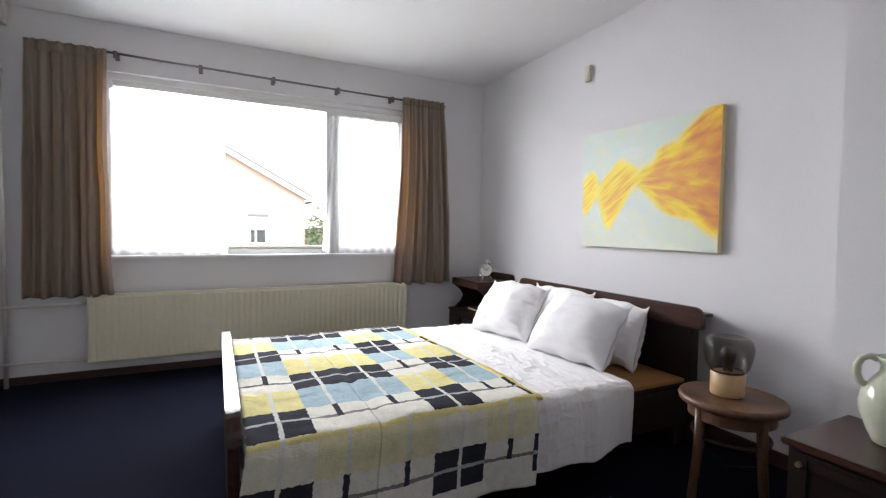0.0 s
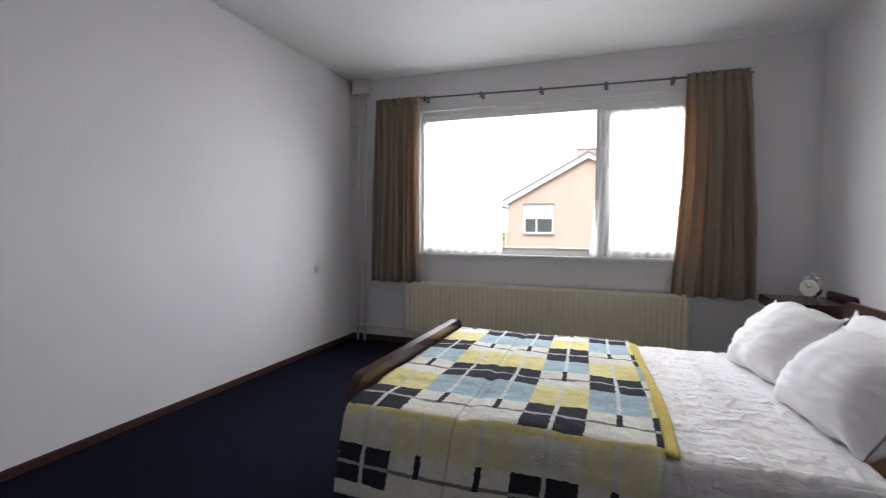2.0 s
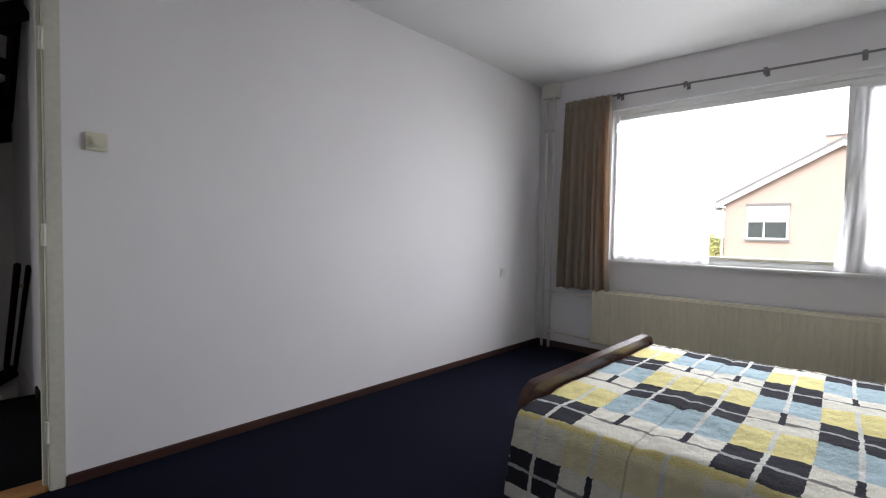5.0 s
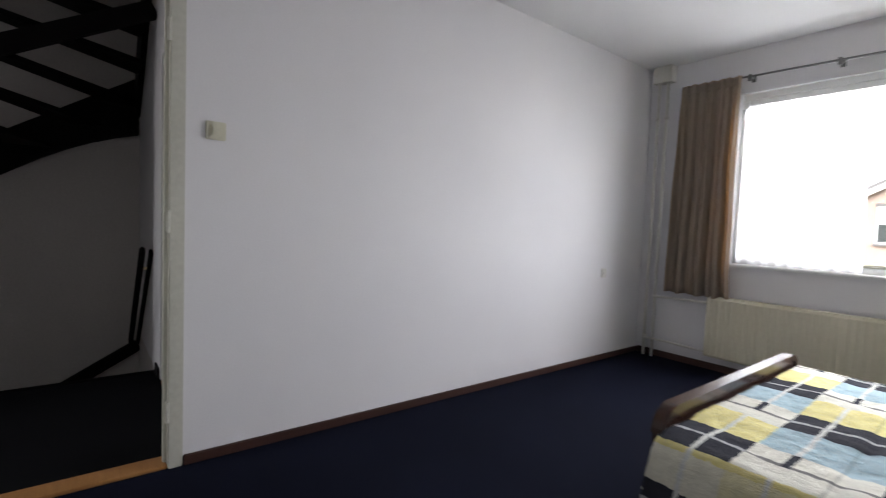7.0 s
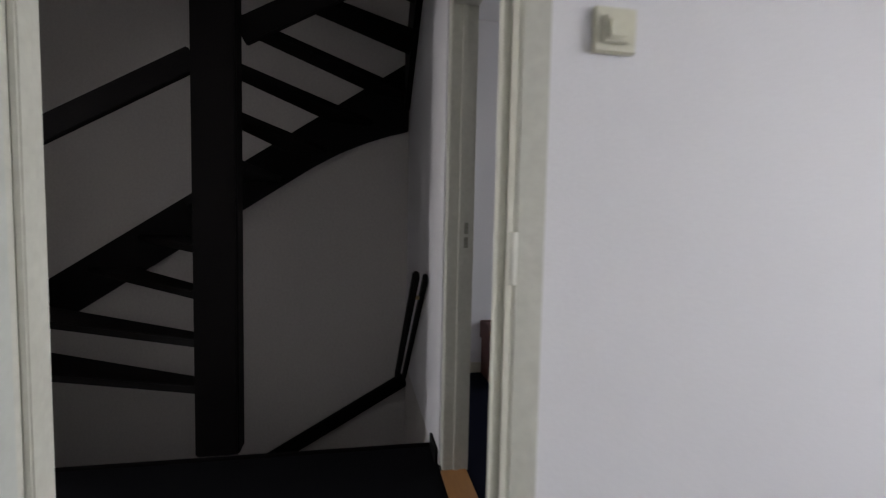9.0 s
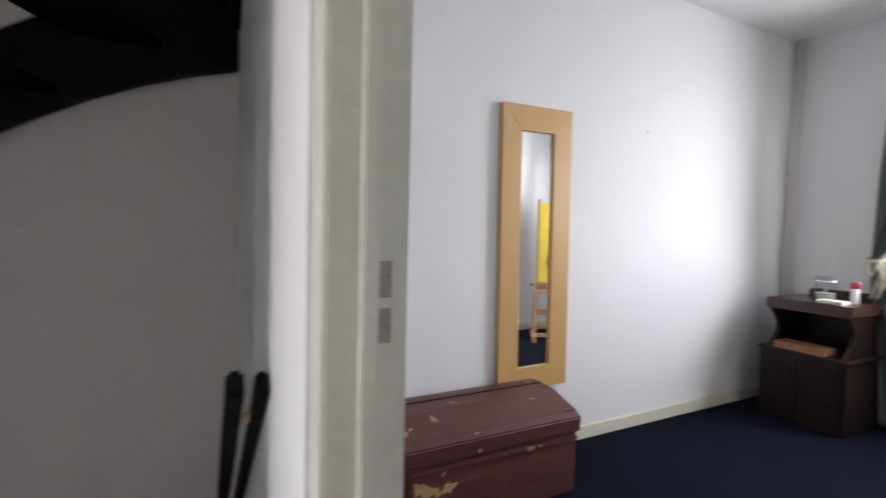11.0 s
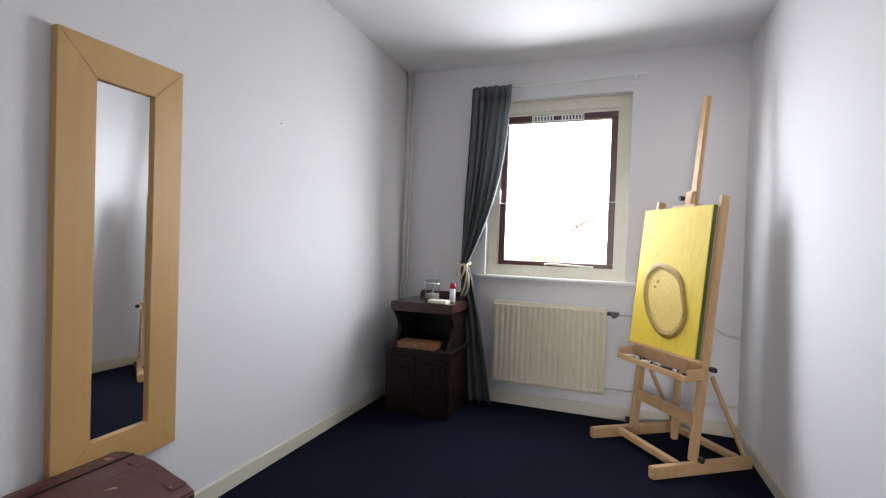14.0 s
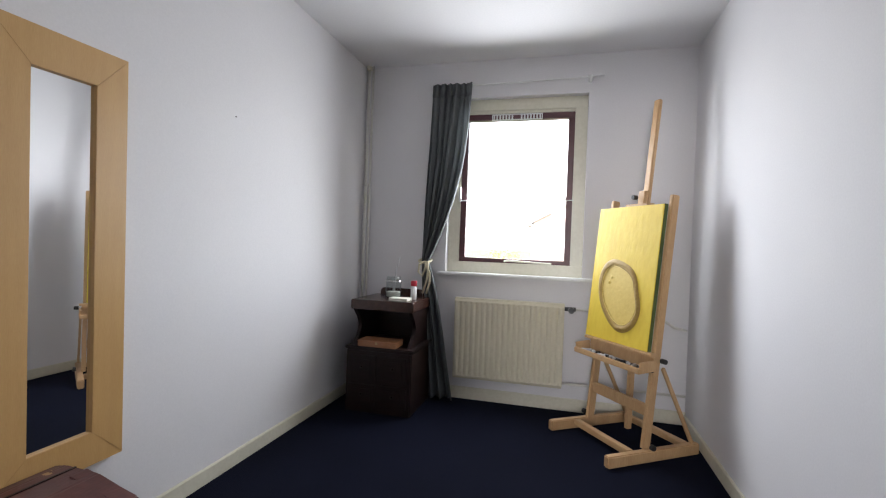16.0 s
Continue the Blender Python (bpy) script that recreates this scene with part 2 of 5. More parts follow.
def blanket_material():
    """Woollen plaid: pairs of charcoal, yellow and blue squares on cream, with thin cross lines, sewn of two widths."""
    m = mat("plaid_wool", (1, 1, 1), 1.0, scale=30, fine=260, vary=0.2, bump=0.9, spec=0.1)
    nt, op, mix = nodes_of(m)
    uv = nt.nodes.new("ShaderNodeUVMap")
    sep = nt.nodes.new("ShaderNodeSeparateXYZ")
    wob = nt.nodes.new("ShaderNodeTexNoise")
    wob.inputs["Scale"].default_value = 14
    nt.links.new(uv.outputs[0], wob.inputs["Vector"])
    nt.links.new(uv.outputs[0], sep.inputs[0])
    shift = op("MULTIPLY", op("SUBTRACT", wob.outputs["Fac"], 0.5), 0.06)
    u, v = op("ADD", sep.outputs[0], shift), op("ADD", sep.outputs[1], shift)
    v = op("MULTIPLY", v, op("ADD", 1.0, op("MULTIPLY", op("LESS_THAN", v, 0.0), 0.45)))
    cu, fu = op("FLOOR", u), op("FRACT", u)
    side = op("LESS_THAN", v, 0.0)
    row = op("FLOORED_MODULO", op("ADD", op("FLOOR", v), op("MULTIPLY", side, 2.0)), 4.0)
    fv = op("FRACT", v)
    k = op("FLOORED_MODULO", cu, 5.0)
    a = op("MAXIMUM", op("COMPARE", k, 1.5, 0.6), op("COMPARE", k, 4.0, 0.2))
    na = op("SUBTRACT", 1.0, a)

    def is_row(n):
        return op("COMPARE", row, float(n), 0.2)

    def either(p, q, r, s):
        return op("MAXIMUM", op("MULTIPLY", is_row(p), q), op("MULTIPLY", is_row(r), s))

    dark, yellow, blue, cross = either(0, na, 2, a), either(1, na, 3, a), either(1, a, 3, na), either(0, a, 2, na)
    on_side = op("MULTIPLY", side, is_row(1))
    fold_line = op("MULTIPLY", on_side, op("GREATER_THAN", fv, 0.84))
    lower = op("MULTIPLY", on_side, op("MULTIPLY_ADD", a, 0.42, 0.14))
    yellow = op("MAXIMUM", op("MULTIPLY", yellow, op("SUBTRACT", 1.0, side)), op("MAXIMUM", lower, fold_line))
    blue = op("MULTIPLY", blue, op("SUBTRACT", 1.0, side))
    mid_u, mid_v = op("COMPARE", fu, 0.5, 0.035), op("COMPARE", fv, 0.5, 0.045)
    thick_u = op("MULTIPLY", op("COMPARE", fu, 0.5, 0.05), op("COMPARE", fv, 0.72, 0.28))
    col = mix(op("COMPARE", fv, 0.5, 0.5), (0.80, 0.78, 0.68), (0.82, 0.80, 0.71))
    col = mix(op("MULTIPLY", yellow, op("ADD", 0.62, op("MULTIPLY", wob.outputs["Fac"], 0.6))), col, (0.82, 0.73, 0.31))
    col = mix(op("MULTIPLY", blue, op("ADD", 0.55, op("MULTIPLY", wob.outputs["Fac"], 0.6))), col, (0.36, 0.52, 0.60))
    col = mix(dark, col, (0.040, 0.041, 0.052))
    col = mix(op("MULTIPLY", mid_u, op("SUBTRACT", 1.0, cross)), col, (0.74, 0.74, 0.70))
    col = mix(op("MULTIPLY", op("MULTIPLY", mid_v, dark), 0.8), col, (0.58, 0.58, 0.58))
    col = mix(op("MULTIPLY", cross, op("MAXIMUM", op("MULTIPLY", mid_v, 0.75), thick_u)), col, (0.04, 0.042, 0.055))
    tuft = nt.nodes.new("ShaderNodeTexNoise")
    tuft.inputs["Scale"].default_value, tuft.inputs["Detail"].default_value = 14.0, 4.0
    nt.links.new(uv.outputs[0], tuft.inputs["Vector"])
    pile = nt.nodes.new("ShaderNodeBump")
    pile.inputs["Strength"].default_value, pile.inputs["Distance"].default_value = 0.4, 0.008
    shell = nt.nodes["Principled BSDF"].inputs["Normal"]
    nt.links.new(tuft.outputs["Fac"], pile.inputs["Height"])
    nt.links.new(shell.links[0].from_socket, pile.inputs["Normal"])
    nt.links.new(pile.outputs[0], shell)
    seam = op("MULTIPLY", op("COMPARE", sep.outputs[0], 2.0, 0.016), 0.3)
    col = mix(seam, col, (0.07, 0.07, 0.07))
    b = nt.nodes["Principled BSDF"]
    old = b.inputs["Base Color"].links[0].from_socket
    n = nt.nodes.new("ShaderNodeMix")
    n.data_type, n.blend_type = "RGBA", "MULTIPLY"
    n.inputs[0].default_value = 1.0
    nt.links.new(col, n.inputs[6])
    nt.links.new(old, n.inputs[7])
    nt.links.new(n.outputs[2], b.inputs["Base Color"])
    return m


def abstract_material():
    """Abstract canvas: an orange and yellow stream that swells and narrows over pale green."""
    m = mat("abstract_oil", (1, 1, 1), 0.55, scale=8, fine=70, vary=0.06, bump=0.35)
    nt, op, mix = nodes_of(m)
    uv, sep = nt.nodes.new("ShaderNodeUVMap"), nt.nodes.new("ShaderNodeSeparateXYZ")
    nt.links.new(uv.outputs[0], sep.inputs[0])
    noises = []
    for sc, det in ((3.0, 5.0), (9.0, 6.0)):
        n = nt.nodes.new("ShaderNodeTexNoise")
        n.inputs["Scale"].default_value, n.inputs["Detail"].default_value = sc, det
        nt.links.new(uv.outputs[0], n.inputs["Vector"])
        noises.append(n.outputs["Fac"])
    u, v = sep.outputs[0], sep.outputs[1]

    def curve(stops):
        r = nt.nodes.new("ShaderNodeValToRGB")
        e = r.color_ramp.elements
        r.color_ramp.interpolation = "CARDINAL"
        while len(e) < len(stops):
            e.new(0.5)
        for el, (p, c) in zip(e, stops):
            el.position, el.color = p, (c, c, c, 1)
        nt.links.new(lean_u, r.inputs[0])
        return r.outputs[0]

    lean_u = op("ADD", u, op("MULTIPLY", op("MULTIPLY", op("SUBTRACT", 0.5, v), op("LESS_THAN", u, 0.5)), 0.14))
    half = curve([(0, 0.20), (0.07, 0.22), (0.145, 0.10), (0.19, 0.18), (0.28, 0.31), (0.36, 0.25), (0.44, 0.12), (0.52, 0.14), (0.62, 0.25), (0.80, 0.36), (1.0, 0.51)])
    centre = curve([(0, 0.46), (0.15, 0.49), (0.28, 0.44), (0.44, 0.56), (0.6, 0.53), (0.8, 0.56), (1.0, 0.58)])
    # strokes fan out from the narrow waist
    reach = op("MAXIMUM", op("SUBTRACT", u, 0.36), 0.14)
    slant = op("MULTIPLY", op("MINIMUM", op("SUBTRACT", u, 0.5), 0.0), 0.9)
    angle = op("DIVIDE", op("SUBTRACT", op("SUBTRACT", v, 0.54), slant), reach)
    fan = nt.nodes.new("ShaderNodeCombineXYZ")
    nt.links.new(op("MULTIPLY", u, 1.6), fan.inputs[0])
    nt.links.new(op("MULTIPLY", angle, 1.5), fan.inputs[1])
    streak = nt.nodes.new("ShaderNodeTexNoise")
    streak.inputs["Scale"].default_value, streak.inputs["Detail"].default_value = 3.4, 6.0
    streak.inputs["Distortion"].default_value = 0.25
    nt.links.new(fan.outputs[0], streak.inputs["Vector"])
    jag = op("ADD", op("MULTIPLY", op("SUBTRACT", noises[1], 0.5), 0.10), op("MULTIPLY", op("SUBTRACT", streak.outputs["Fac"], 0.5), 0.10))
    off = op("SUBTRACT", v, centre)
    d = op("SUBTRACT", op("ADD", half, jag), op("ABSOLUTE", off))
    inside = nt.nodes.new("ShaderNodeValToRGB")
    e = inside.color_ramp.elements
    for p, c in ((0.20, (0.82, 0.60, 0.01)), (0.38, (0.74, 0.38, 0.02)), (0.58, (0.66, 0.24, 0.03)), (0.80, (0.45, 0.12, 0.03))):
        e.new(p).color = (*c, 1)
    e[0].color, e[-1].color = (0.86, 0.72, 0.08, 1), (0.22, 0.05, 0.015, 1)
    upper = op("MULTIPLY", op("COMPARE", op("DIVIDE", off, op("MAXIMUM", half, 0.05)), 0.92, 0.13), op("MULTIPLY", op("GREATER_THAN", u, 0.64), 0.34))
    heat = op("ADD", op("MULTIPLY_ADD", op("SUBTRACT", streak.outputs["Fac"], 0.5), 1.2, 0.36), op("ADD", upper, op("MULTIPLY", op("SUBTRACT", u, 0.5), 0.36)))
    heat = op("MULTIPLY", heat, op("MINIMUM", op("MULTIPLY", op("MAXIMUM", d, 0.0), 6.5), 1.0))
    nt.links.new(heat, inside.inputs[0])
    ground = mix(op("MULTIPLY_ADD", noises[1], 1.5, op("MULTIPLY_ADD", v, 0.25, -0.45)), (0.66, 0.66, 0.50), (0.52, 0.64, 0.66))
    ground = mix(op("MULTIPLY", op("MINIMUM", op("MAXIMUM", op("MULTIPLY_ADD", noises[0], 6.0, -3.2), 0.0), 1.0), 0.6), ground, (0.74, 0.75, 0.72))
    col = mix(op("MINIMUM", op("MULTIPLY", op("MAXIMUM", d, 0.0), 16.0), 1.0), ground, inside.outputs[0])
    b = nt.nodes["Principled BSDF"]
    nt.links.new(col, b.inputs["Base Color"])
    return m


_nt, _op, _mix = nodes_of(M_CHEST)
_co, _wear = _nt.nodes.new("ShaderNodeTexCoord"), _nt.nodes.new("ShaderNodeTexNoise")
_wear.inputs["Scale"].default_value, _wear.inputs["Detail"].default_value = 9.0, 8.0
_nt.links.new(_co.outputs["Object"], _wear.inputs["Vector"])
_b = _nt.nodes["Principled BSDF"]
_nt.links.new(_mix(_op("GREATER_THAN", _wear.outputs["Fac"], 0.665), _b.inputs["Base Color"].links[0].from_socket, (0.36, 0.23, 0.11)), _b.inputs["Base Color"])


def lace_bands(m):
    """Cotton sheet with lace inserts and a puckered band running across the bed."""
    nt, op, mix = nodes_of(m)
    b = nt.nodes["Principled BSDF"]
    co, sep, mp = (nt.nodes.new(k) for k in ("ShaderNodeTexCoord", "ShaderNodeSeparateXYZ", "ShaderNodeMapping"))
    nt.links.new(co.outputs["Object"], sep.inputs[0])
    nt.links.new(co.outputs["Object"], mp.inputs[0])
    mp.inputs["Scale"].default_value = (9, 22, 22)
    crimp = nt.nodes.new("ShaderNodeTexNoise")
    crimp.inputs["Scale"].default_value, crimp.inputs["Detail"].default_value, crimp.inputs["Distortion"].default_value = 1.0, 3.0, 0.5
    nt.links.new(mp.outputs[0], crimp.inputs["Vector"])
    motif = nt.nodes.new("ShaderNodeTexVoronoi")
    motif.inputs["Scale"].default_value = 15.0
    nt.links.new(co.outputs["Object"], motif.inputs["Vector"])
    x = sep.outputs[0]
    lace = op("MAXIMUM", op("COMPARE", x, 2.615, 0.045), op("MULTIPLY", op("COMPARE", x, 2.825, 0.038), 0.8))
    hole = op("MULTIPLY", lace, op("MULTIPLY_ADD", op("LESS_THAN", motif.outputs["Distance"], 0.42), 0.22, 0.14))
    nt.links.new(mix(hole, b.inputs["Base Color"].links[0].from_socket, (0.56, 0.50, 0.43)), b.inputs["Base Color"])
    pucker = op("MAXIMUM", op("COMPARE", x, 2.722, 0.055), op("MULTIPLY_ADD", lace, 0.3, 0.5))
    bp = nt.nodes.new("ShaderNodeBump")
    bp.inputs["Strength"].default_value, bp.inputs["Distance"].default_value = 0.9, 0.02
    nt.links.new(op("MULTIPLY", crimp.outputs["Fac"], pucker), bp.inputs["Height"])
    nt.links.new(b.inputs["Normal"].links[0].from_socket, bp.inputs["Normal"])
    nt.links.new(bp.outputs[0], b.inputs["Normal"])


lace_bands(M_SHEET)
M_PLAID = blanket_material()
M_ABSTRACT = abstract_material()


# ---- building helpers ----
def thing(name, at, label, category, group=""):
    ob = tagged(new(name), label, category, group)
    ob.location = at
    ob.empty_display_size = 0.1
    return ob


def part(name, bm, material, parent=None, label="", bevel=0.0, smooth=False):
    """Links a bmesh, built in the world's metres, as one mesh object under a thing or a part."""
    if bevel:
        bmesh.ops.bevel(bm, geom=list(bm.edges), offset=bevel, segments=2, affect="EDGES", clamp_overlap=True)
    bmesh.ops.recalc_face_normals(bm, faces=bm.faces)
    me = bpy.data.meshes.new(name)
    bm.to_mesh(me)
    bm.free()
    me.materials.append(material)
    if smooth:
        me.polygons.foreach_set("use_smooth", [True] * len(me.polygons))
    ob = tagged(new(name, me), label)
    if parent is not None:
        ob.parent = parent
        if parent.type == "EMPTY":
            ob.matrix_parent_inverse = Matrix.Translation(-parent.location)
    return ob


def structure(name, bm, material, label="", parent=None, bevel=0.0):
    return tagged(part(name, bm, material, parent, label, bevel), kind="structure")


def box(x0, x1, y0, y1, z0, z1, bm=None):
    bm = bm or bmesh.new()
    vs = [bm.verts.new((x, y, z)) for x in (x0, x1) for y in (y0, y1) for z in (z0, z1)]
    for f in ((0, 1, 3, 2), (4, 6, 7, 5), (0, 4, 5, 1), (2, 3, 7, 6), (0, 2, 6, 4), (1, 5, 7, 3)):
        bm.faces.new([vs[k] for k in f])
    return bm


def beam(p, q, width, thick, bm=None, up=(0, 0, 1)):
    """A squared bar from p to q; width across, thick along up."""
    bm = bm or bmesh.new()
    p, q = Vector(p), Vector(q)
    d = (q - p).normalized()
    s = d.cross(Vector(up)).normalized()
    w = s.cross(d).normalized()
    vs = [bm.verts.new(e + s * (width / 2 * i) + w * (thick / 2 * j)) for e in (p, q) for i, j in ((-1, -1), (1, -1), (1, 1), (-1, 1))]
    for f in ((0, 1, 2, 3), (7, 6, 5, 4), (0, 4, 5, 1), (1, 5, 6, 2), (2, 6, 7, 3), (3, 7, 4, 0)):
        bm.faces.new([vs[k] for k in f])
    return bm


def lathe(profile, at, seg=32, bm=None, caps=True):
    """A turned shape round a vertical axis at a point; profile: radius, height."""
    bm = bm or bmesh.new()
    rings = [[bm.verts.new((at[0] + r * math.cos(2 * math.pi * k / seg), at[1] + r * math.sin(2 * math.pi * k / seg), at[2] + h)) for k in range(seg)] for r, h in profile]
    for a, b in zip(rings, rings[1:]):
        for k in range(seg):
            bm.faces.new((a[k], a[(k + 1) % seg], b[(k + 1) % seg], b[k]))
    for ring in (rings[0], rings[-1]) if caps else ():
        bm.faces.new(ring)
    return bm


def tube(points, radius, seg=10, bm=None, closed=False):
    bm = bm or bmesh.new()
    pts = [Vector(p) for p in points]
    rings = []
    side = None
    for n, p in enumerate(pts):
        a, b = pts[n - 1] if n or closed else p, pts[(n + 1) % len(pts)] if n + 1 < len(pts) or closed else p
        d = (b - a).normalized()
        ref = side if side is not None else (Vector((0, 0, 1)) if abs(d.z) < 0.9 else Vector((1, 0, 0)))
        side = (ref - d * ref.dot(d)).normalized()
        w = d.cross(side)
        rings.append([bm.verts.new(p + side * (radius * math.cos(2 * math.pi * k / seg)) + w * (radius * math.sin(2 * math.pi * k / seg))) for k in range(seg)])
    pairs = list(zip(rings, rings[1:])) + ([(rings[-1], rings[0])] if closed else [])
    for a, b in pairs:
        for k in range(seg):
            bm.faces.new((a[k], a[(k + 1) % seg], b[(k + 1) % seg], b[k]))
    if not closed:
        bm.faces.new(rings[0])
        bm.faces.new(rings[-1])
    return bm


def sheet(nu, nv, place, uv=None):
    """A cloth grid: place(s, t) for s, t in 0..1; uv(s, t) its weave coordinates."""
    bm = bmesh.new()
    g = [[bm.verts.new(place(i / nu, j / nv)) for j in range(nv + 1)] for i in range(nu + 1)]
    layer = bm.loops.layers.uv.new("UVMap") if uv else None
    for i in range(nu):
        for j in range(nv):
            f = bm.faces.new((g[i][j], g[i + 1][j], g[i + 1][j + 1], g[i][j + 1]))
            if uv:
                for lp, (a, b) in zip(f.loops, ((i, j), (i + 1, j), (i + 1, j + 1), (i, j + 1))):
                    lp[layer].uv = uv(a / nu, b / nv)
    return bm


def thicken(ob, metres):
    md = ob.modifiers.new("thickness", "SOLIDIFY")
    md.thickness, md.offset = metres, 0.0
    return ob


def extrude_outline(outline, axis, a, b, bm=None):
    """A flat outline of 2D points pushed from a to b along an axis."""
    bm = bm or bmesh.new()

    def put(p, d):
        return {"x": (d, p[0], p[1]), "y": (p[0], d, p[1]), "z": (p[0], p[1], d)}[axis]

    lo, hi = [bm.verts.new(put(p, a)) for p in outline], [bm.verts.new(put(p, b)) for p in outline]
    bm.faces.new(lo)
    bm.faces.new(hi[::-1])
    n = len(outline)
    for k in range(n):
        bm.faces.new((lo[k], hi[k], hi[(k + 1) % n], lo[(k + 1) % n]))
    return bm


def soft(x, y, z, s=1.0):
    return noise.noise(Vector((x * s, y * s, z * s)))


# ---- the large structure ----
D, H = 4.97, 2.5          # facade's inner face, ceiling
WE = 3.79                 # bedroom's east wall
XS, XW = -0.10, -2.46     # studio's east and west walls
YL = 1.37                 # landing's north face
XF, XH = -2.70, -1.41     # landing's far wall, edge of the stair hole
YS = -1.25                # landing's south wall


def walls_with_opening(name, axis, a, b, lo, hi, z1, hole, material, label):
    """A wall from lo to hi between faces a and b, with one hole (from, to, bottom, top) through it."""
    h0, h1, hb, ht = hole
    bm = bmesh.new()
    for p, q, r, s in ((lo, h0, 0, z1), (h1, hi, 0, z1), (h0, h1, ht, z1), (h0, h1, 0, hb)):
        if s - r > 0.001 and q - p > 0.001:
            box(*((a, b, p, q) if axis == "x" else (p, q, a, b)), r, s, bm)
    return structure(name, bm, material, label)


structure("floor_bedroom", box(-0.05, WE + 0.05, -0.05, D + 0.05, -0.12, 0), M_CARPET, "dark navy blue carpet over the bedroom floor")
structure("floor_studio", box(XW - 0.05, XS + 0.0, YL + 0.055, D + 0.05, -0.12, 0), M_CARPET, "dark navy blue carpet over the studio floor")
structure("floor_landing", box(XH, -0.052, YS, YL + 0.053, -0.25, 0), M_LANDCARPET, "black carpet on the landing, ending at the stairwell")
structure("floor_stairwell", box(XF, 0.0, YS - 0.1, YL + 0.1, -2.75, -2.6), M_LANDCARPET, "dark floor at the foot of the stairwell")
structure("ceiling_bedroom", box(-0.05, WE + 0.1, -0.1, D + 0.1, H, H + 0.12), M_CEIL, "white painted bedroom ceiling")
structure("ceiling_studio", box(XW - 0.1, XS + 0.05, YL + 0.05, D + 0.1, H, H + 0.12), M_CEIL, "white painted studio ceiling")
structure("ceiling_landing", box(XH + 0.06, -0.05, YS - 0.1, YL + 0.05, H, H + 0.2), M_CEIL, "white painted landing ceiling")
structure("ceiling_attic", box(XF - 0.1, -0.05, YS - 0.1, YL + 0.1, 4.6, 4.7), M_CEIL, "white boarding over the stairwell")

walls_with_opening("wall_partition", "x", -0.10, 0.0, -0.05, D, H, (0.445, 1.313, 0, 2.065), M_WALL, "white plastered partition with a door opening")
structure("wall_east", box(WE, WE + 0.2, -0.1, D, 0, H), M_WALL, "white plastered bedroom wall behind the bed")
structure("wall_south", box(0.0, WE, -0.2, -0.05, 0, H), M_WALL, "white plastered bedroom back wall")
structure("chimney_breast", box(3.46, WE - 0.002, -0.05, 1.865, 0, H), M_WALL, "white plastered chimney breast", bevel=0.004)

# the facade: one wall with two windows
WB = (0.72, 3.0, 0.862, 2.165)      # bedroom window
WSm = (-1.772, -0.785, 0.93, 2.23)  # studio window
bm = bmesh.new()
for p, q, r, s in ((XW - 0.1, WSm[0], 0, H), (WSm[0], WSm[1], 0, WSm[2]), (WSm[0], WSm[1], WSm[3], H), (WSm[1], WB[0], 0, H),
                   (WB[0], WB[1], 0, WB[2]), (WB[0], WB[1], WB[3], H), (WB[1], WE + 0.2, 0, H)):
    box(p, q, D, D + 0.28, r, s, bm)
structure("wall_north", bm, M_WALL, "white plastered facade wall with two windows")

structure("wall_studio_west", box(XW - 0.1, XW, YL + 0.11, D, 0, H), M_WALL, "white plastered studio wall")
walls_with_opening("wall_landing_north", "y", YL, YL + 0.11, XF - 0.1, -0.10, H, (-1.235, -0.295, 0, 2.065), M_WALL, "white plastered wall between landing and studio")
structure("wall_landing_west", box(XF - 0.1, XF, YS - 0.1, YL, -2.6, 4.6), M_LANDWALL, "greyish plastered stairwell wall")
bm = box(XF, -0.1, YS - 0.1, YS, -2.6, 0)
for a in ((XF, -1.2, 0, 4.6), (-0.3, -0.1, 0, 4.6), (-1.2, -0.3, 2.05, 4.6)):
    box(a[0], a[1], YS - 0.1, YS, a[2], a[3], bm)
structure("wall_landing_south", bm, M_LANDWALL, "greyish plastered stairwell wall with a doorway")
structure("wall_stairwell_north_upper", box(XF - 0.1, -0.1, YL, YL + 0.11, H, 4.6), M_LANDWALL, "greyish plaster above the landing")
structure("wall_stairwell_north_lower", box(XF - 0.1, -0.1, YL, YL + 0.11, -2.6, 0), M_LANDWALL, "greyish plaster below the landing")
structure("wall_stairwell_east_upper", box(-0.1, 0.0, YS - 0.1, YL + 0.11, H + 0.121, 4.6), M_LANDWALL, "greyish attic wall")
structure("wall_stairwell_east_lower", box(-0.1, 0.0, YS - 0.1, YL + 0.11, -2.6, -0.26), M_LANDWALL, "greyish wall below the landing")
structure("wall_landing_east", box(-0.1, 0.0, YS - 0.1, -0.051, 0, H), M_WALL, "white landing wall")


# skirtings
def skirting(name, x0, x1, y0, y1, h, material, label):
    structure(name, box(x0, x1, y0, y1, 0, h), material, label, bevel=0.004)


skirting("baseboard_partition", 0.0, 0.014, 1.32, D, 0.046, M_SKIRT, "reddish-brown stained wooden skirting board")
skirting("baseboard_window", 0.016, WE, D - 0.014, D, 0.055, M_SKIRT, "reddish-brown stained wooden skirting board")
skirting("baseboard_bedroom_east", WE - 0.014, WE, 1.87, D - 0.016, 0.072, M_SKIRT, "reddish-brown stained wooden skirting board")
skirting("baseboard_studio_west", XW, XW + 0.016, YL + 0.112, D, 0.075, M_CREAM, "cream painted skirting board")
skirting("baseboard_studio_north", XW + 0.018, XS, D - 0.016, D, 0.088, M_CREAM, "cream painted skirting board")
skirting("baseboard_studio_east", XS - 0.016, XS, YL + 0.112, D - 0.018, 0.075, M_CREAM, "cream painted skirting board")


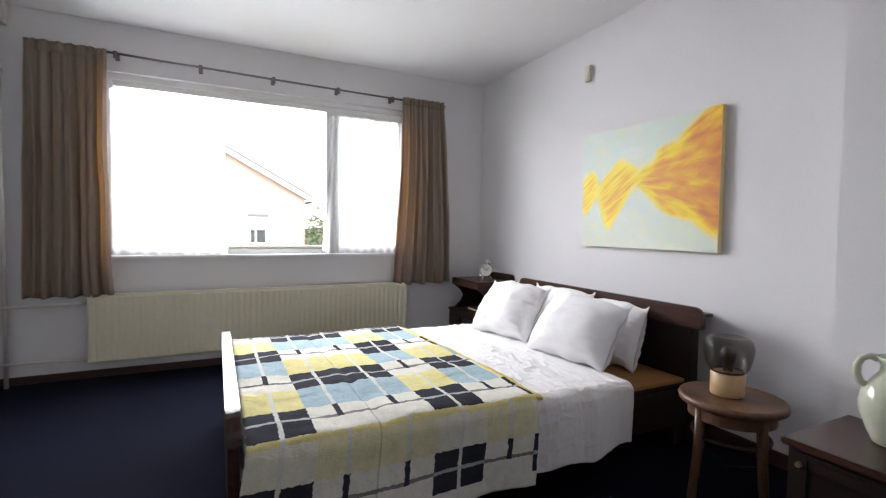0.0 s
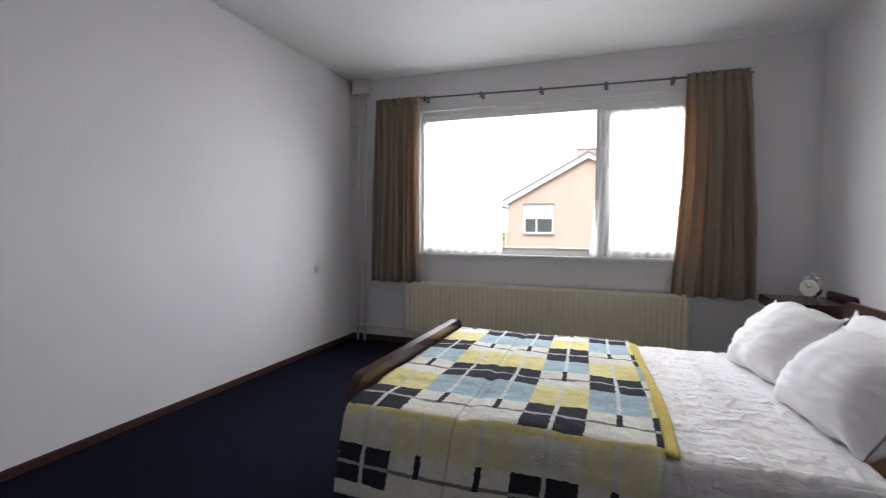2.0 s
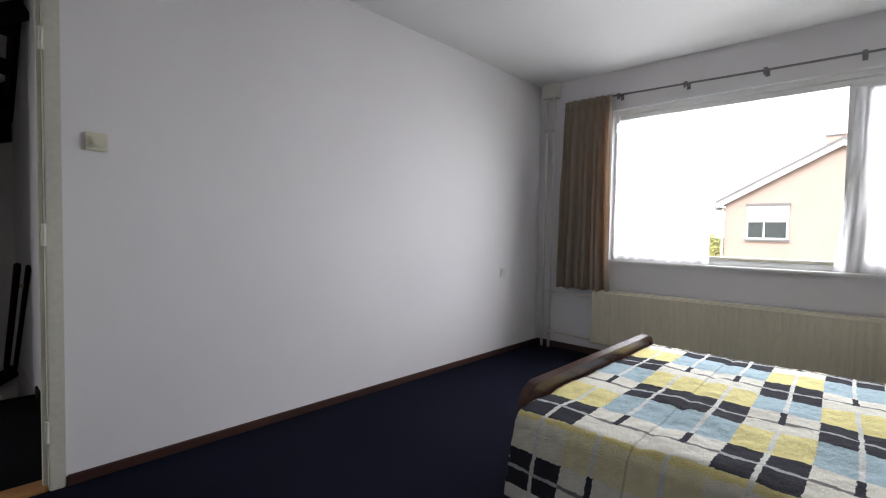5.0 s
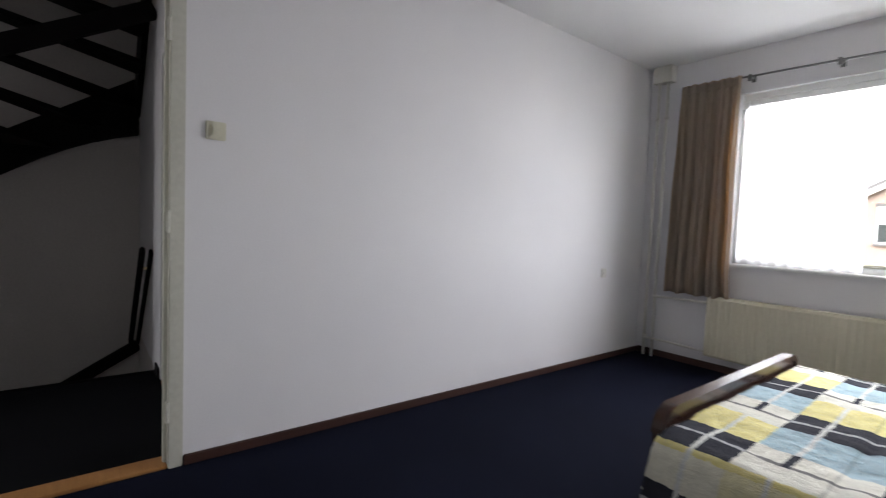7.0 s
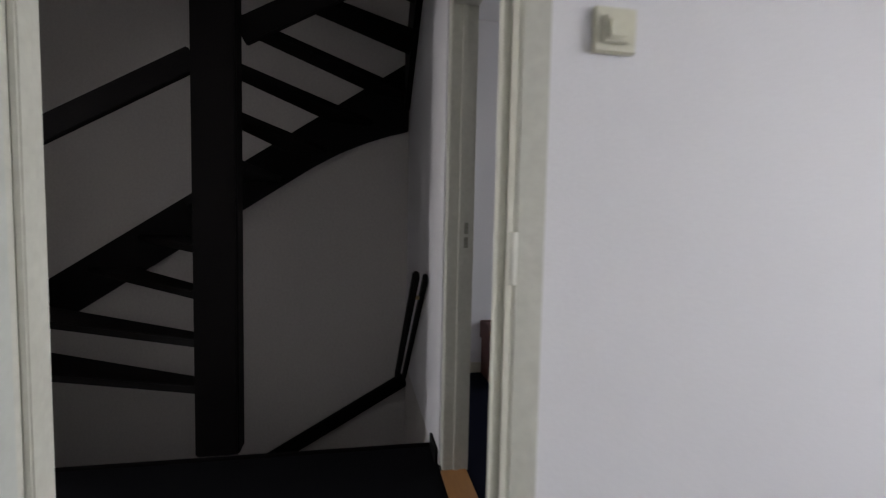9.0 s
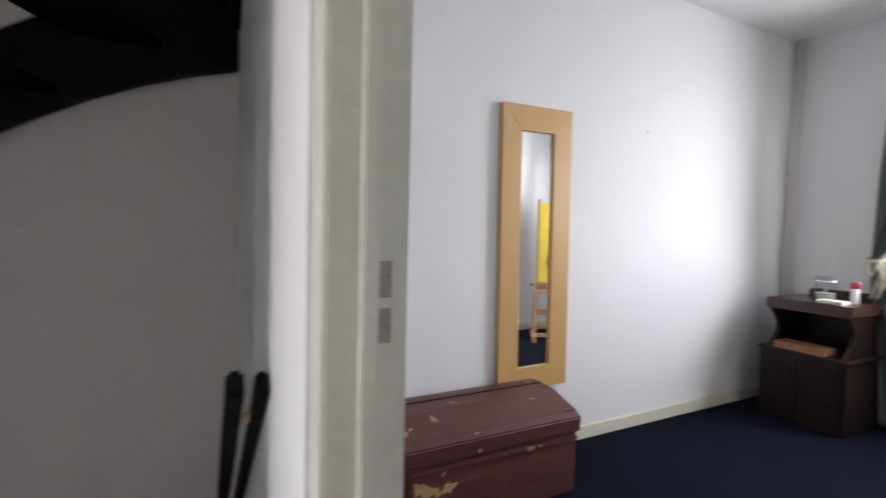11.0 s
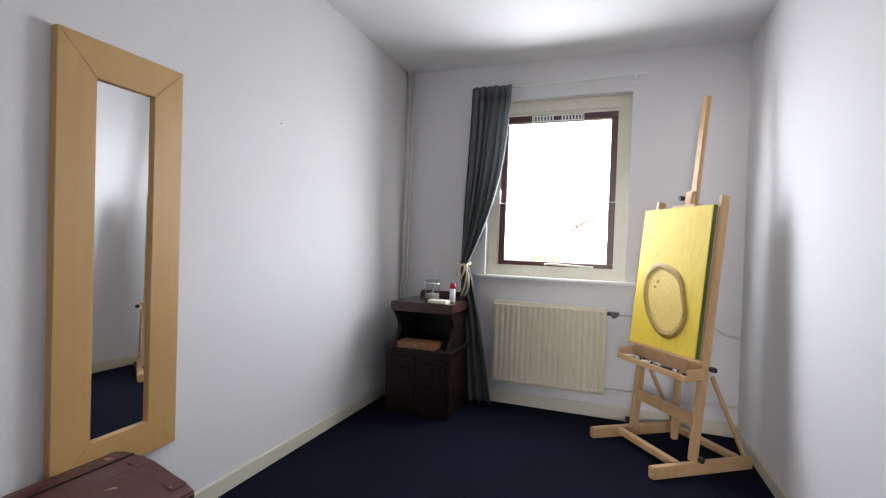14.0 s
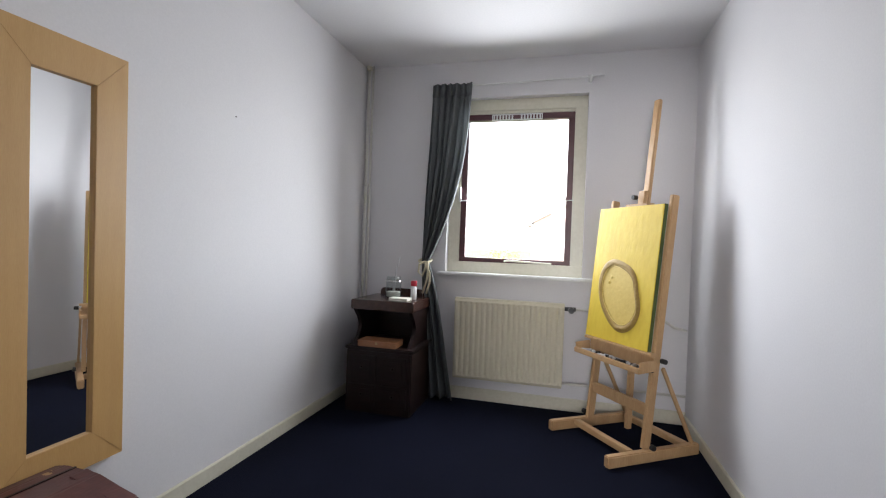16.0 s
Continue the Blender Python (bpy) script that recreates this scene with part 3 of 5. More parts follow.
# door frames
def door_frame(name, axis, face0, face1, o0, o1, top, label, t=0.07):
    """A painted frame: two jambs, a head and a stop bead, round an opening from o0 to o1."""

    def b(p, q, r, s, inset=0.0, bm=None):
        lo, hi = face0 - 0.012 + inset, face1 + 0.012 - inset
        return box(*((lo, hi, p, q) if axis == "x" else (p, q, lo, hi)), r, s, bm)

    f = tagged(new(name), label, "door frame", kind="structure")
    for p, q in ((o0, o0 + t), (o1 - t, o1)):
        part("jamb", b(p, q, 0, top), M_FRAMEPAINT, f, bevel=0.004)
    part("head", b(o0 + t, o1 - t, top - t, top), M_FRAMEPAINT, f, bevel=0.004)
    for p, q in ((o0 + t, o0 + t + 0.014), (o1 - t - 0.014, o1 - t)):
        part("stop_bead", b(p, q, 0, top - t, 0.045), M_FRAMEPAINT, f, bevel=0.003)
    return f


frame_bed = door_frame("door_frame_1", "x", -0.10, 0.0, 0.44, 1.318, 2.07, "cream-grey painted bedroom door frame with hinges", 0.055)
frame_studio = door_frame("door_frame_2", "y", YL + 0.02, YL + 0.11, -1.24, -0.29, 2.07, "cream-grey painted studio door frame with a strike plate")
# darkened frame paint: the shade inside the latch holes is in this colour
M_RECESSSHADE = mat("recess_shade_colour", (0.32, 0.31, 0.26), 0.6, (0.18, 0.17, 0.14), 25, 90, bump=0.3)
part("strike_plate", box(-1.170, -1.166, YL + 0.062, YL + 0.100, 0.975, 1.145), M_FRAMEPAINT, frame_studio, "painted-over worn steel strike plate", bevel=0.001)
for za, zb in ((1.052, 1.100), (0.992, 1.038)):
    part("latch_hole", box(-1.1655, -1.1645, YL + 0.068, YL + 0.096, za, zb), M_RECESSSHADE, frame_studio, "latch hole, a thin plate coloured as its shade")
for hz in (0.25, 1.05, 1.82):
    part("hinge", lathe([(0.006, -0.045), (0.008, -0.044), (0.008, 0.044), (0.006, 0.045)], (0.016, 1.258, hz), 12), M_FRAMEPAINT, frame_bed, "painted butt hinge")
structure("threshold_1", box(-0.102, 0.004, 0.497, 1.262, 0.0, 0.014), M_LEDGE, "orange-brown wooden door sill", bevel=0.003)
structure("threshold_2", box(-1.166, -0.364, YL - 0.002, YL + 0.112, 0.0, 0.014), M_LEDGE, "orange-brown wooden door sill", bevel=0.003)

M_DOOR = mat("grey_door_paint", (0.50, 0.51, 0.47), 0.4, (0.45, 0.46, 0.42), 2, 50, bump=0.06)
door = tagged(new("door_1"), "open grey-white flush door standing into the bedroom", "door", kind="structure")
part("door_leaf", box(0.018, 0.82, 0.484, 0.522, 0.012, 1.995), M_DOOR, door, bevel=0.003)
part("door_handle", tube([(0.75, 0.523, 1.05), (0.75, 0.567, 1.05), (0.63, 0.570, 1.05)], 0.009), M_CHROME, door, "steel lever handle", smooth=True)


# ---- windows ----
def rect_frame(x0, x1, z0, z1, w, y0, y1):
    bm = box(x0, x1, y0, y1, z1 - w, z1)
    box(x0, x1, y0, y1, z0, z0 + w, bm)
    box(x0, x0 + w, y0, y1, z0 + w, z1 - w, bm)
    box(x1 - w, x1, y0, y1, z0 + w, z1 - w, bm)
    return bm


win = tagged(new("window_1"), "wide white-framed bedroom window of three lights", "window", kind="structure")
part("window_frame", rect_frame(WB[0], WB[1], WB[2], WB[3], 0.042, D + 0.045, D + 0.13), M_WHITE, win, bevel=0.004)
part("top_rail", box(WB[0] + 0.043, WB[1] - 0.043, D + 0.062, D + 0.12, WB[3] - 0.085, WB[3] - 0.043), M_WHITE, win, bevel=0.004)
part("mullion", box(2.27, 2.345, D + 0.045, D + 0.135, WB[2] + 0.043, WB[3] - 0.086), M_WHITE, win, bevel=0.004)
part("casement", rect_frame(2.347, WB[1] - 0.044, WB[2] + 0.044, WB[3] - 0.087, 0.045, D + 0.055, D + 0.12), M_WHITE, win, bevel=0.004)
part("bottom_bead", box(WB[0] + 0.043, 2.269, D + 0.055, D + 0.125, WB[2] + 0.043, WB[2] + 0.068), M_CREAM, win, bevel=0.004)
for x0, x1 in ((WB[0] + 0.043, 2.27), (2.391, WB[1] - 0.09)):
    p = part("pane", box(x0, x1, D + 0.088, D + 0.092, WB[2] + 0.05, WB[3] - 0.086), M_PANE, win)
    p.visible_shadow = False
part("window_sill", box(WB[0] - 0.012, WB[1] + 0.012, D - 0.035, D + 0.05, WB[2] - 0.02, WB[2] + 0.002), M_WHITE, win, "white painted inner sill", bevel=0.005)
part("outer_sill", box(WB[0], WB[1], D + 0.13, D + 0.36, WB[2] - 0.03, WB[2] + 0.01), M_CREAM, win, bevel=0.004)

win = tagged(new("window_2"), "cream studio window with a wine-red opening sash", "window", kind="structure")
part("window_frame", rect_frame(WSm[0], WSm[1], WSm[2], WSm[3], 0.085, D + 0.06, D + 0.15), M_CREAM, win, bevel=0.004)
sx0, sx1, sz0, sz1 = WSm[0] + 0.084, WSm[1] - 0.084, WSm[2] + 0.072, WSm[3] - 0.105
part("head_bead", box(WSm[0] + 0.084, WSm[1] - 0.084, D + 0.07, D + 0.14, sz1 - 0.001, WSm[3] - 0.084), M_CREAM, win, bevel=0.003)
part("sash", rect_frame(sx0, sx1, sz0, sz1, 0.045, D + 0.075, D + 0.135), M_WINE, win, "wine-red painted opening sash", bevel=0.004)
p = part("pane", box(sx0 + 0.045, sx1 - 0.045, D + 0.104, D + 0.108, sz0 + 0.045, sz1 - 0.045), M_PANE, win)
p.visible_shadow = False
bm = rect_frame(-1.47, -1.10, sz1 - 0.050, sz1 - 0.006, 0.006, D + 0.066, D + 0.074)
for k in range(16):
    if k not in (7, 8):
        box(-1.46 + k * 0.0225, -1.449 + k * 0.0225, D + 0.066, D + 0.074, sz1 - 0.044, sz1 - 0.012, bm)
part("vent_grille", bm, M_WHITE, win, "white slotted ventilation grille")
part("stay_bar", tube([(-1.34, D + 0.066, sz0 + 0.025), (-1.31, D + 0.045, sz0 + 0.032), (-1.03, D + 0.05, sz0 + 0.020), (-1.0, D + 0.06, sz0 + 0.02)], 0.007), M_CREAM, win, "cream painted casement stay", smooth=True)
part("net_wire", tube([(-1.70, D + 0.055, 1.472), (-1.28, D + 0.053, 1.468), (-0.86, D + 0.055, 1.484)], 0.003), M_WHITE, win, "white net-curtain wire", smooth=True)
part("latch", tube([(-1.685, D + 0.06, 1.46), (-1.685, D + 0.04, 1.47), (-1.685, D + 0.036, 1.57)], 0.008), M_CHROME, win, "steel window catch", smooth=True)
part("window_sill", box(WSm[0] - 0.06, WSm[1] + 0.075, D - 0.045, D + 0.06, WSm[2] - 0.018, WSm[2] + 0.004), M_WHITE, win, "white painted inner sill", bevel=0.006)


# an unseen room added past the landing, so that daylight reaches the stairs
walls_y0 = -3.3
structure("floor_bathroom", box(XF - 0.1, -0.1, walls_y0, YS, -0.12, -0.002), M_LANDCARPET, "dark floor beyond the landing")
structure("ceiling_bathroom", box(XF - 0.1, -0.1, walls_y0, YS - 0.1, H, H + 0.1), M_CEIL, "white ceiling beyond the landing")
structure("wall_bathroom_west", box(XF - 0.1, XF, walls_y0, YS - 0.1, 0, H), M_WALL, "white wall beyond the landing")
structure("wall_bathroom_east", box(-0.1, 0.0, walls_y0, YS - 0.1, 0, H), M_WALL, "white wall beyond the landing")
walls_with_opening("wall_bathroom_south", "y", walls_y0 - 0.2, walls_y0, XF - 0.1, 0.0, H, (-1.9, -0.4, 0.9, 2.2), M_WALL, "white wall of the added room, with a window for daylight")


# ---- things of the bedroom ----
def radiator(x0, x1, z0, z1, y0, y1, flutes, label, deep=0.010):
    """Panel radiator: fluted front sheet, back sheet, top grille and end caps, on two wall brackets."""
    r = thing("radiator", ((x0 + x1) / 2, y1, z0), label, "radiator")
    n = flutes * 6

    def front(s, t):
        ph = (s * flutes) % 1.0
        dip = deep * max(0.0, min(1.0, 3.2 * abs(ph - 0.5) - 0.45))
        edge = 0.012 * max(0.0, 1 - min(t, 1 - t) * 26)
        return (x0 + 0.004 + s * (x1 - x0 - 0.008), y0 + dip * (edge == 0) + edge, z0 + t * (z1 - z0))

    thicken(part("front_panel", sheet(n, 30, front), M_RAD, r, smooth=False), 0.002)
    part("back_panel", box(x0, x1, y1 - 0.02, y1 - 0.012, z0 + 0.01, z1 - 0.01), M_RAD, r)
    part("top_grille", box(x0, x1, y0 + 0.006, y1 - 0.012, z1 - 0.006, z1 + 0.004), M_RAD, r, bevel=0.003)
    for x in (x0, x1 - 0.004):
        part("end_cap", box(x, x + 0.004, y0 + 0.012, y1 - 0.014, z0 + 0.01, z1 - 0.006), M_RAD, r)
    for x in (x0 + 0.15, x1 - 0.15):
        part("bracket", box(x - 0.015, x + 0.015, y1 - 0.012, D - 0.001, z0 + 0.08, z1 - 0.08), M_RAD, r)
    return r


radiator(0.62, 2.975, 0.125, 0.597, 4.855, 4.945, 55, "long cream enamelled panel radiator under the bedroom window", 0.0055)


def pipe(name, points, radius, label, material=None):
    ob = part(name, tube(points, radius, 10), material or M_PIPE, None, label, smooth=True)
    return tagged(ob, category="pipe")


pipe("heating_pipe", [(0.10, 4.915, 0.0), (0.10, 4.915, 2.5)], 0.013, "white painted vertical heating pipe in the corner")
pipe("heating_pipe", [(0.175, 4.915, 0.0), (0.175, 4.915, 2.5)], 0.013, "white painted vertical heating pipe in the corner")
pipe("radiator_pipe", [(0.10, 4.905, 0.155), (0.30, 4.915, 0.155), (0.64, 4.915, 0.145)], 0.010, "thin painted pipe running along the skirting to the radiator")
pipe("radiator_pipe", [(0.175, 4.905, 0.53), (0.40, 4.912, 0.535), (0.63, 4.912, 0.54)], 0.010, "thin painted pipe running to the radiator top")
ob = part("pipe_sleeve", box(0.055, 0.215, 4.88, 4.968, 2.36, 2.497), M_PIPE, None, "off-white pipe box under the ceiling", bevel=0.004)
tagged(ob, category="pipe box")
for x, z in ((0.10, 2.06), (0.175, 2.06), (0.10, 0.17), (0.175, 0.53)):
    tagged(part("pipe_clip", lathe([(0.014, -0.012), (0.019, -0.010), (0.019, 0.010), (0.014, 0.012)], (x, 4.915, z), 12), M_PIPE, None, "painted collar round the corner heating pipe", smooth=True), category="pipe collar")


def curtain_rod(x0, x1, z0, z1, y, brackets, radius, material, label):
    r = thing("curtain_rod", ((x0 + x1) / 2, y, z0), label, "curtain rod")

    def zz(x):
        return z0 + (z1 - z0) * (x - x0) / (x1 - x0)

    part("rod", tube([(x0, y, z0), ((x0 + x1) / 2, y, zz((x0 + x1) / 2) - 0.006), (x1, y, z1)], radius), material, r, smooth=True)
    for x in brackets:
        b = part("bracket", tube([(x, D, zz(x)), (x, y, zz(x) + 0.002)], 0.006), material, r, smooth=True)
        part("ring", lathe([(radius + 0.003, -0.016), (radius + 0.006, -0.014), (radius + 0.006, 0.03), (radius + 0.003, 0.032)], (x, y, zz(x) - 0.02), 12), material, b, smooth=True)
        part("rosette", box(x - 0.014, x + 0.014, D - 0.006, D - 0.0005, zz(x) - 0.03, zz(x) + 0.02), material, b, bevel=0.002)
    return r


curtain_rod(0.31, 3.335, 2.274, 2.226, 4.885, (0.80, 1.32, 1.83, 2.34, 2.82), 0.008, M_STEEL, "thin dull steel curtain rod over the bedroom window")


def curtain(x_of, z0, z1, y, folds, depth, material, label, seed, heading=True):
    """A pleated curtain; x_of(s, t): the place across at share s of its width and t of its height from the top."""
    c = thing("curtain", (x_of(0.5, 0), y, z1), label, "curtain")

    def place(s, t):
        z = z1 + (z0 - z1) * t
        ph = 2 * math.pi * folds * (s + 0.05 * soft(s * 3, t * 1.2, seed, 1.3))
        wide = math.sin(ph * 0.5 + 1.2 * soft(s * 2, t, seed + 8)) * min(1, 0.35 + t)
        pleat = 0.5 * math.sin(2 * ph) * math.exp(-t * 9)  # pinched heading
        d = depth * (0.6 + 0.4 * min(1, t * 3)) * (math.sin(ph) + 0.9 * wide + 0.25 * math.sin(2.3 * ph + seed) + pleat + 0.5 * soft(s * 5, t * 3, seed))
        return (x_of(s, t) + 0.008 * soft(s * 9, t * 4, seed + 5), y + d, z + 0.006 * math.sin(ph * 0.5) * t)

    thicken(part("cloth", sheet(int(folds * 14), 48, place), material, c, smooth=True), 0.003)
    if heading:
        def head(s, t):
            x, yy, z = place(s, t * 0.04)
            return (x, yy - 0.006, z + 0.012)
        thicken(part("heading_tape", sheet(int(folds * 14), 3, head), material, c, smooth=True), 0.004)
    return c


curtain(lambda s, t: 0.318 - 0.03 * t + s * (0.435 + 0.055 * t * t), 0.592, 2.262, 4.862, 7, 0.022, M_CURTAIN, "brown linen curtain drawn to the side of the bedroom window", 1.0)
curtain(lambda s, t: 2.905 - 0.07 * t * t + s * (0.405 + 0.155 * t), 0.588, 2.238, 4.862, 7, 0.022, M_CURTAIN, "brown linen curtain drawn to the side, hanging over the radiator", 4.0)


def voile(x_of, z0, z1, y, folds, label, seed):
    c = thing("net_curtain", (x_of(0.5, 0), y, z1), label, "net curtain")

    def place(s, t):
        z = z1 + (z0 - z1) * t
        return (x_of(s, t), y + 0.008 * math.sin(2 * math.pi * folds * s + seed) + 0.006 * soft(s * 6, t * 3, seed), z)

    part("cloth", sheet(int(folds * 10), 30, place), M_SHEER, c, smooth=True)
    part("hem", sheet(int(folds * 10), 3, lambda s, t: tuple(Vector(place(s, 0.94 + 0.06 * t)) + Vector((0, -0.003, 0)))), M_SHEER, c, smooth=True)
    part("frill", sheet(int(folds * 10), 3, lambda s, t: tuple(Vector(place(s, 0.065 * t)) + Vector((0, -0.006 - 0.006 * math.sin(40 * s), 0.0)))), M_SHEER, c, smooth=True)
    return c


voile(lambda s, t: 0.73 + s * (0.74 + 0.03 * t), 0.868, 2.05, D + 0.028, 9, "sheer white net curtain over part of the window", 0.5)
voile(lambda s, t: 2.30 - 0.07 * t * t + s * (0.68 + 0.06 * t * t), 0.868, 2.05, D + 0.028, 10, "sheer white net curtain bunched beside the mullion", 2.0)


# bed
BX0, BX1, BY0, BY1 = 1.440, 3.60, 2.44, 3.83
FX = 1.440  # outer face of the footboard
bed = thing("double_bed", (2.5, 3.13, 0), "dark-stained wooden double bed with a shelf headboard", "bed")


def rounded_top(y0, y1, z0, z1, r, n=6):
    pts = [(y0, z0)]
    pts += [(y0 + r - r * math.cos(a), z1 - r + r * math.sin(a)) for a in (k * math.pi / 2 / n for k in range(n + 1))]
    pts += [(y1 - r + r * math.sin(a), z1 - r + r * math.cos(a)) for a in (k * math.pi / 2 / n for k in range(n + 1))]
    return pts + [(y1, z0)]


part("footboard", extrude_outline(rounded_top(2.505, 3.872, 0.10, 0.494, 0.085), "x", FX + 0.006, FX + 0.040), M_DARKX, bed, bevel=0.004)
bm = extrude_outline(rounded_top(2.499, 3.878, 0.38, 0.502, 0.09)[1:-1] + rounded_top(2.523, 3.854, 0.38, 0.474, 0.066)[1:-1][::-1], "x", FX, FX + 0.046)
part("footboard_cap", bm, M_DARKX, bed, "glossy worn rim of the footboard", bevel=0.003)
for y0, y1 in ((2.51, 2.534), (BY1 - 0.034, BY1 - 0.01)):
    part("side_rail", box(BX0 + 0.041, BX1, y0, y1, 0.12, 0.30), M_DARK, bed, bevel=0.004)
for x in (BX0 + 0.05, BX1 - 0.07):
    for y in (2.54, BY1 - 0.09):
        part("leg", box(x, x + 0.05, y, y + 0.05, 0, 0.125), M_DARK, bed, bevel=0.004)
part("slat_base", box(BX0 + 0.047, BX1 - 0.023, 2.535, BY1 - 0.035, 0.185, 0.205), M_DARK, bed)
part("headboard_panel", box(BX1 - 0.02, BX1 + 0.035, 2.50, 3.94, 0.02, 0.610), M_DARK, bed, bevel=0.004)
hb = [(BX1 - 0.021, 2.53), (BX1 + 0.05, 2.52), (WE - 0.012, 2.52), (WE - 0.012, 3.96), (BX1 - 0.021, 3.96)]
part("headboard_shelf", extrude_outline(hb, "z", 0.650, 0.668), M_DARKX, bed, bevel=0.005)
part("headboard_fascia", extrude_outline(rounded_top(2.43, 3.96, 0.615, 0.722, 0.05), "x", BX1 - 0.048, BX1 - 0.022), M_DARKX, bed, "upright walnut board with rounded ends", bevel=0.004)
part("headboard_front", box(BX1 - 0.021, BX1 - 0.002, 2.52, 3.94, 0.612, 0.649), M_DARKX, bed, bevel=0.005)
part("head_ledge", box(3.02, BX1 - 0.023, 2.53, 2.86, 0.325, 0.345), M_LEDGE, bed, "orange plywood ledge at the head end", bevel=0.003)
part("ledge_side", box(3.06, BX1 - 0.023, 2.536, 2.556, 0.206, 0.324), M_DARK, bed)

mattress = tagged(part("mattress", box(BX0 + 0.055, 3.05, BY0 + 0.045, BY1 - 0.045, 0.207, 0.395), M_SHEET, None, "white mattress in the bed frame, under the sheet", bevel=0.03), category="mattress")
mattress2 = part("mattress_head", box(3.052, BX1 - 0.023, 2.87, BY1 - 0.045, 0.207, 0.395), M_SHEET, mattress, bevel=0.03)


def over_bed(v, x, top, y0, y1, drop, lift=0.0):
    """Arc-length v in metres from the near hem: up the near side, over the top, down the far side."""
    r = 0.035
    if v < drop - r:
        return y0 - 0.012 - lift, top - drop + v
    if v < drop + r:
        a = (v - drop + r) / (2 * r) * math.pi / 2
        return y0 - 0.012 - lift + (r + 0.01) * (1 - math.cos(a)), top - r + r * math.sin(a)
    w = v - drop - r + r
    if y0 + w < y1:
        return y0 + w, top
    return y1 + 0.01 + lift, top - (y0 + w - y1)


SD = 0.31
S_LEN = SD + (BY1 - BY0) + 0.12


def sheet_place(s, t):
    x = 2.30 + s * (0.78 + (0.10 if t > 0.5 else 0.02)) + 0.02 * (t - 0.5)
    v = t * S_LEN
    y, z = over_bed(v, x, 0.414, BY0, BY1, SD)
    wx, wy = x + 0.06 * soft(x, y, z, 3), y + 0.05 * soft(y, x, z, 4)
    crease = 0.004 * soft(x, y, z, 6) + 0.006 * max(0, 0.30 - abs(soft(wx * 15, wy * 4.2, z * 3))) ** 1.5 * 4 + 0.006 * max(0, 0.26 - abs(soft(wx * 34 + 5, wy * 13, z * 6))) * 2
    if v < SD:
        y -= 0.018 * (1 - v / SD) * (0.6 + math.sin(9 * x + 1.3)) + crease
        z = max(z + 0.05 * s * (1 - v / SD) + 0.02 * soft(s * 5, 1, 2), 0.03)
    else:
        z += abs(crease) * 1.3
    return (x, y, z)


bs = tagged(thicken(part("bed_sheet", sheet(130, 240, sheet_place), M_SHEET, None, "creased white cotton sheet hanging over the side of the bed", smooth=True), 0.004), category="bed sheet")

BD = 0.325
B_LEN = BD + (BY1 - BY0) + 0.16
CELL = 0.208


def blanket_place(s, t):
    v = t * B_LEN
    x = 1.495 + s * (1.035 + 0.025 * math.sin(t * 5))
    y, z = over_bed(v, x, 0.428, BY0 - 0.01, BY1 + 0.005, BD, 0.006)
    puff = 0.012 * soft(x, y, z, 5) + 0.004 * soft(x, y, z, 22) + 0.003 * soft(x, y, z, 45)
    if v < BD:
        y -= 0.02 * (1 - v / BD) * (0.7 + math.sin(7.5 * x)) + puff
        x -= 0.05 * (1 - v / BD) * (1 - s)
    else:
        z += 0.010 + puff + 0.014 * math.exp(-((s - 0.41) / 0.02) ** 2) * -0.6
    return (x, y, max(z, 0.03))


blanket = thing("wool_blanket", (2.0, 3.13, 0.43), "yellow, blue, charcoal and cream checked wool blanket spread over the bed", "blanket")
thicken(part("cloth", sheet(80, 150, blanket_place, lambda s, t: (s * 1.06 / CELL, (t * B_LEN - BD - 0.02) / CELL)), M_PLAID, blanket, smooth=True), 0.012)
M_YWOOL = mat("yellow_wool", (0.72, 0.60, 0.20), 1.0, (0.62, 0.48, 0.12), 12, 240, bump=0.9, spec=0.1)


def hem_place(s, t):
    x, y, z = blanket_place(1.0, t)
    return (x - 0.004 + s * 0.045, y - (0.002 if t * B_LEN < BD else 0), z - 0.004 - 0.012 * s + 0.003 * soft(t * 30, s, 0))


thicken(part("folded_hem", sheet(6, 120, lambda s, t: hem_place(s, (BD + 0.01) / B_LEN + t * (1 - (BD + 0.01) / B_LEN))), M_YWOOL, blanket, "yellow turned-over edge", smooth=True), 0.012)


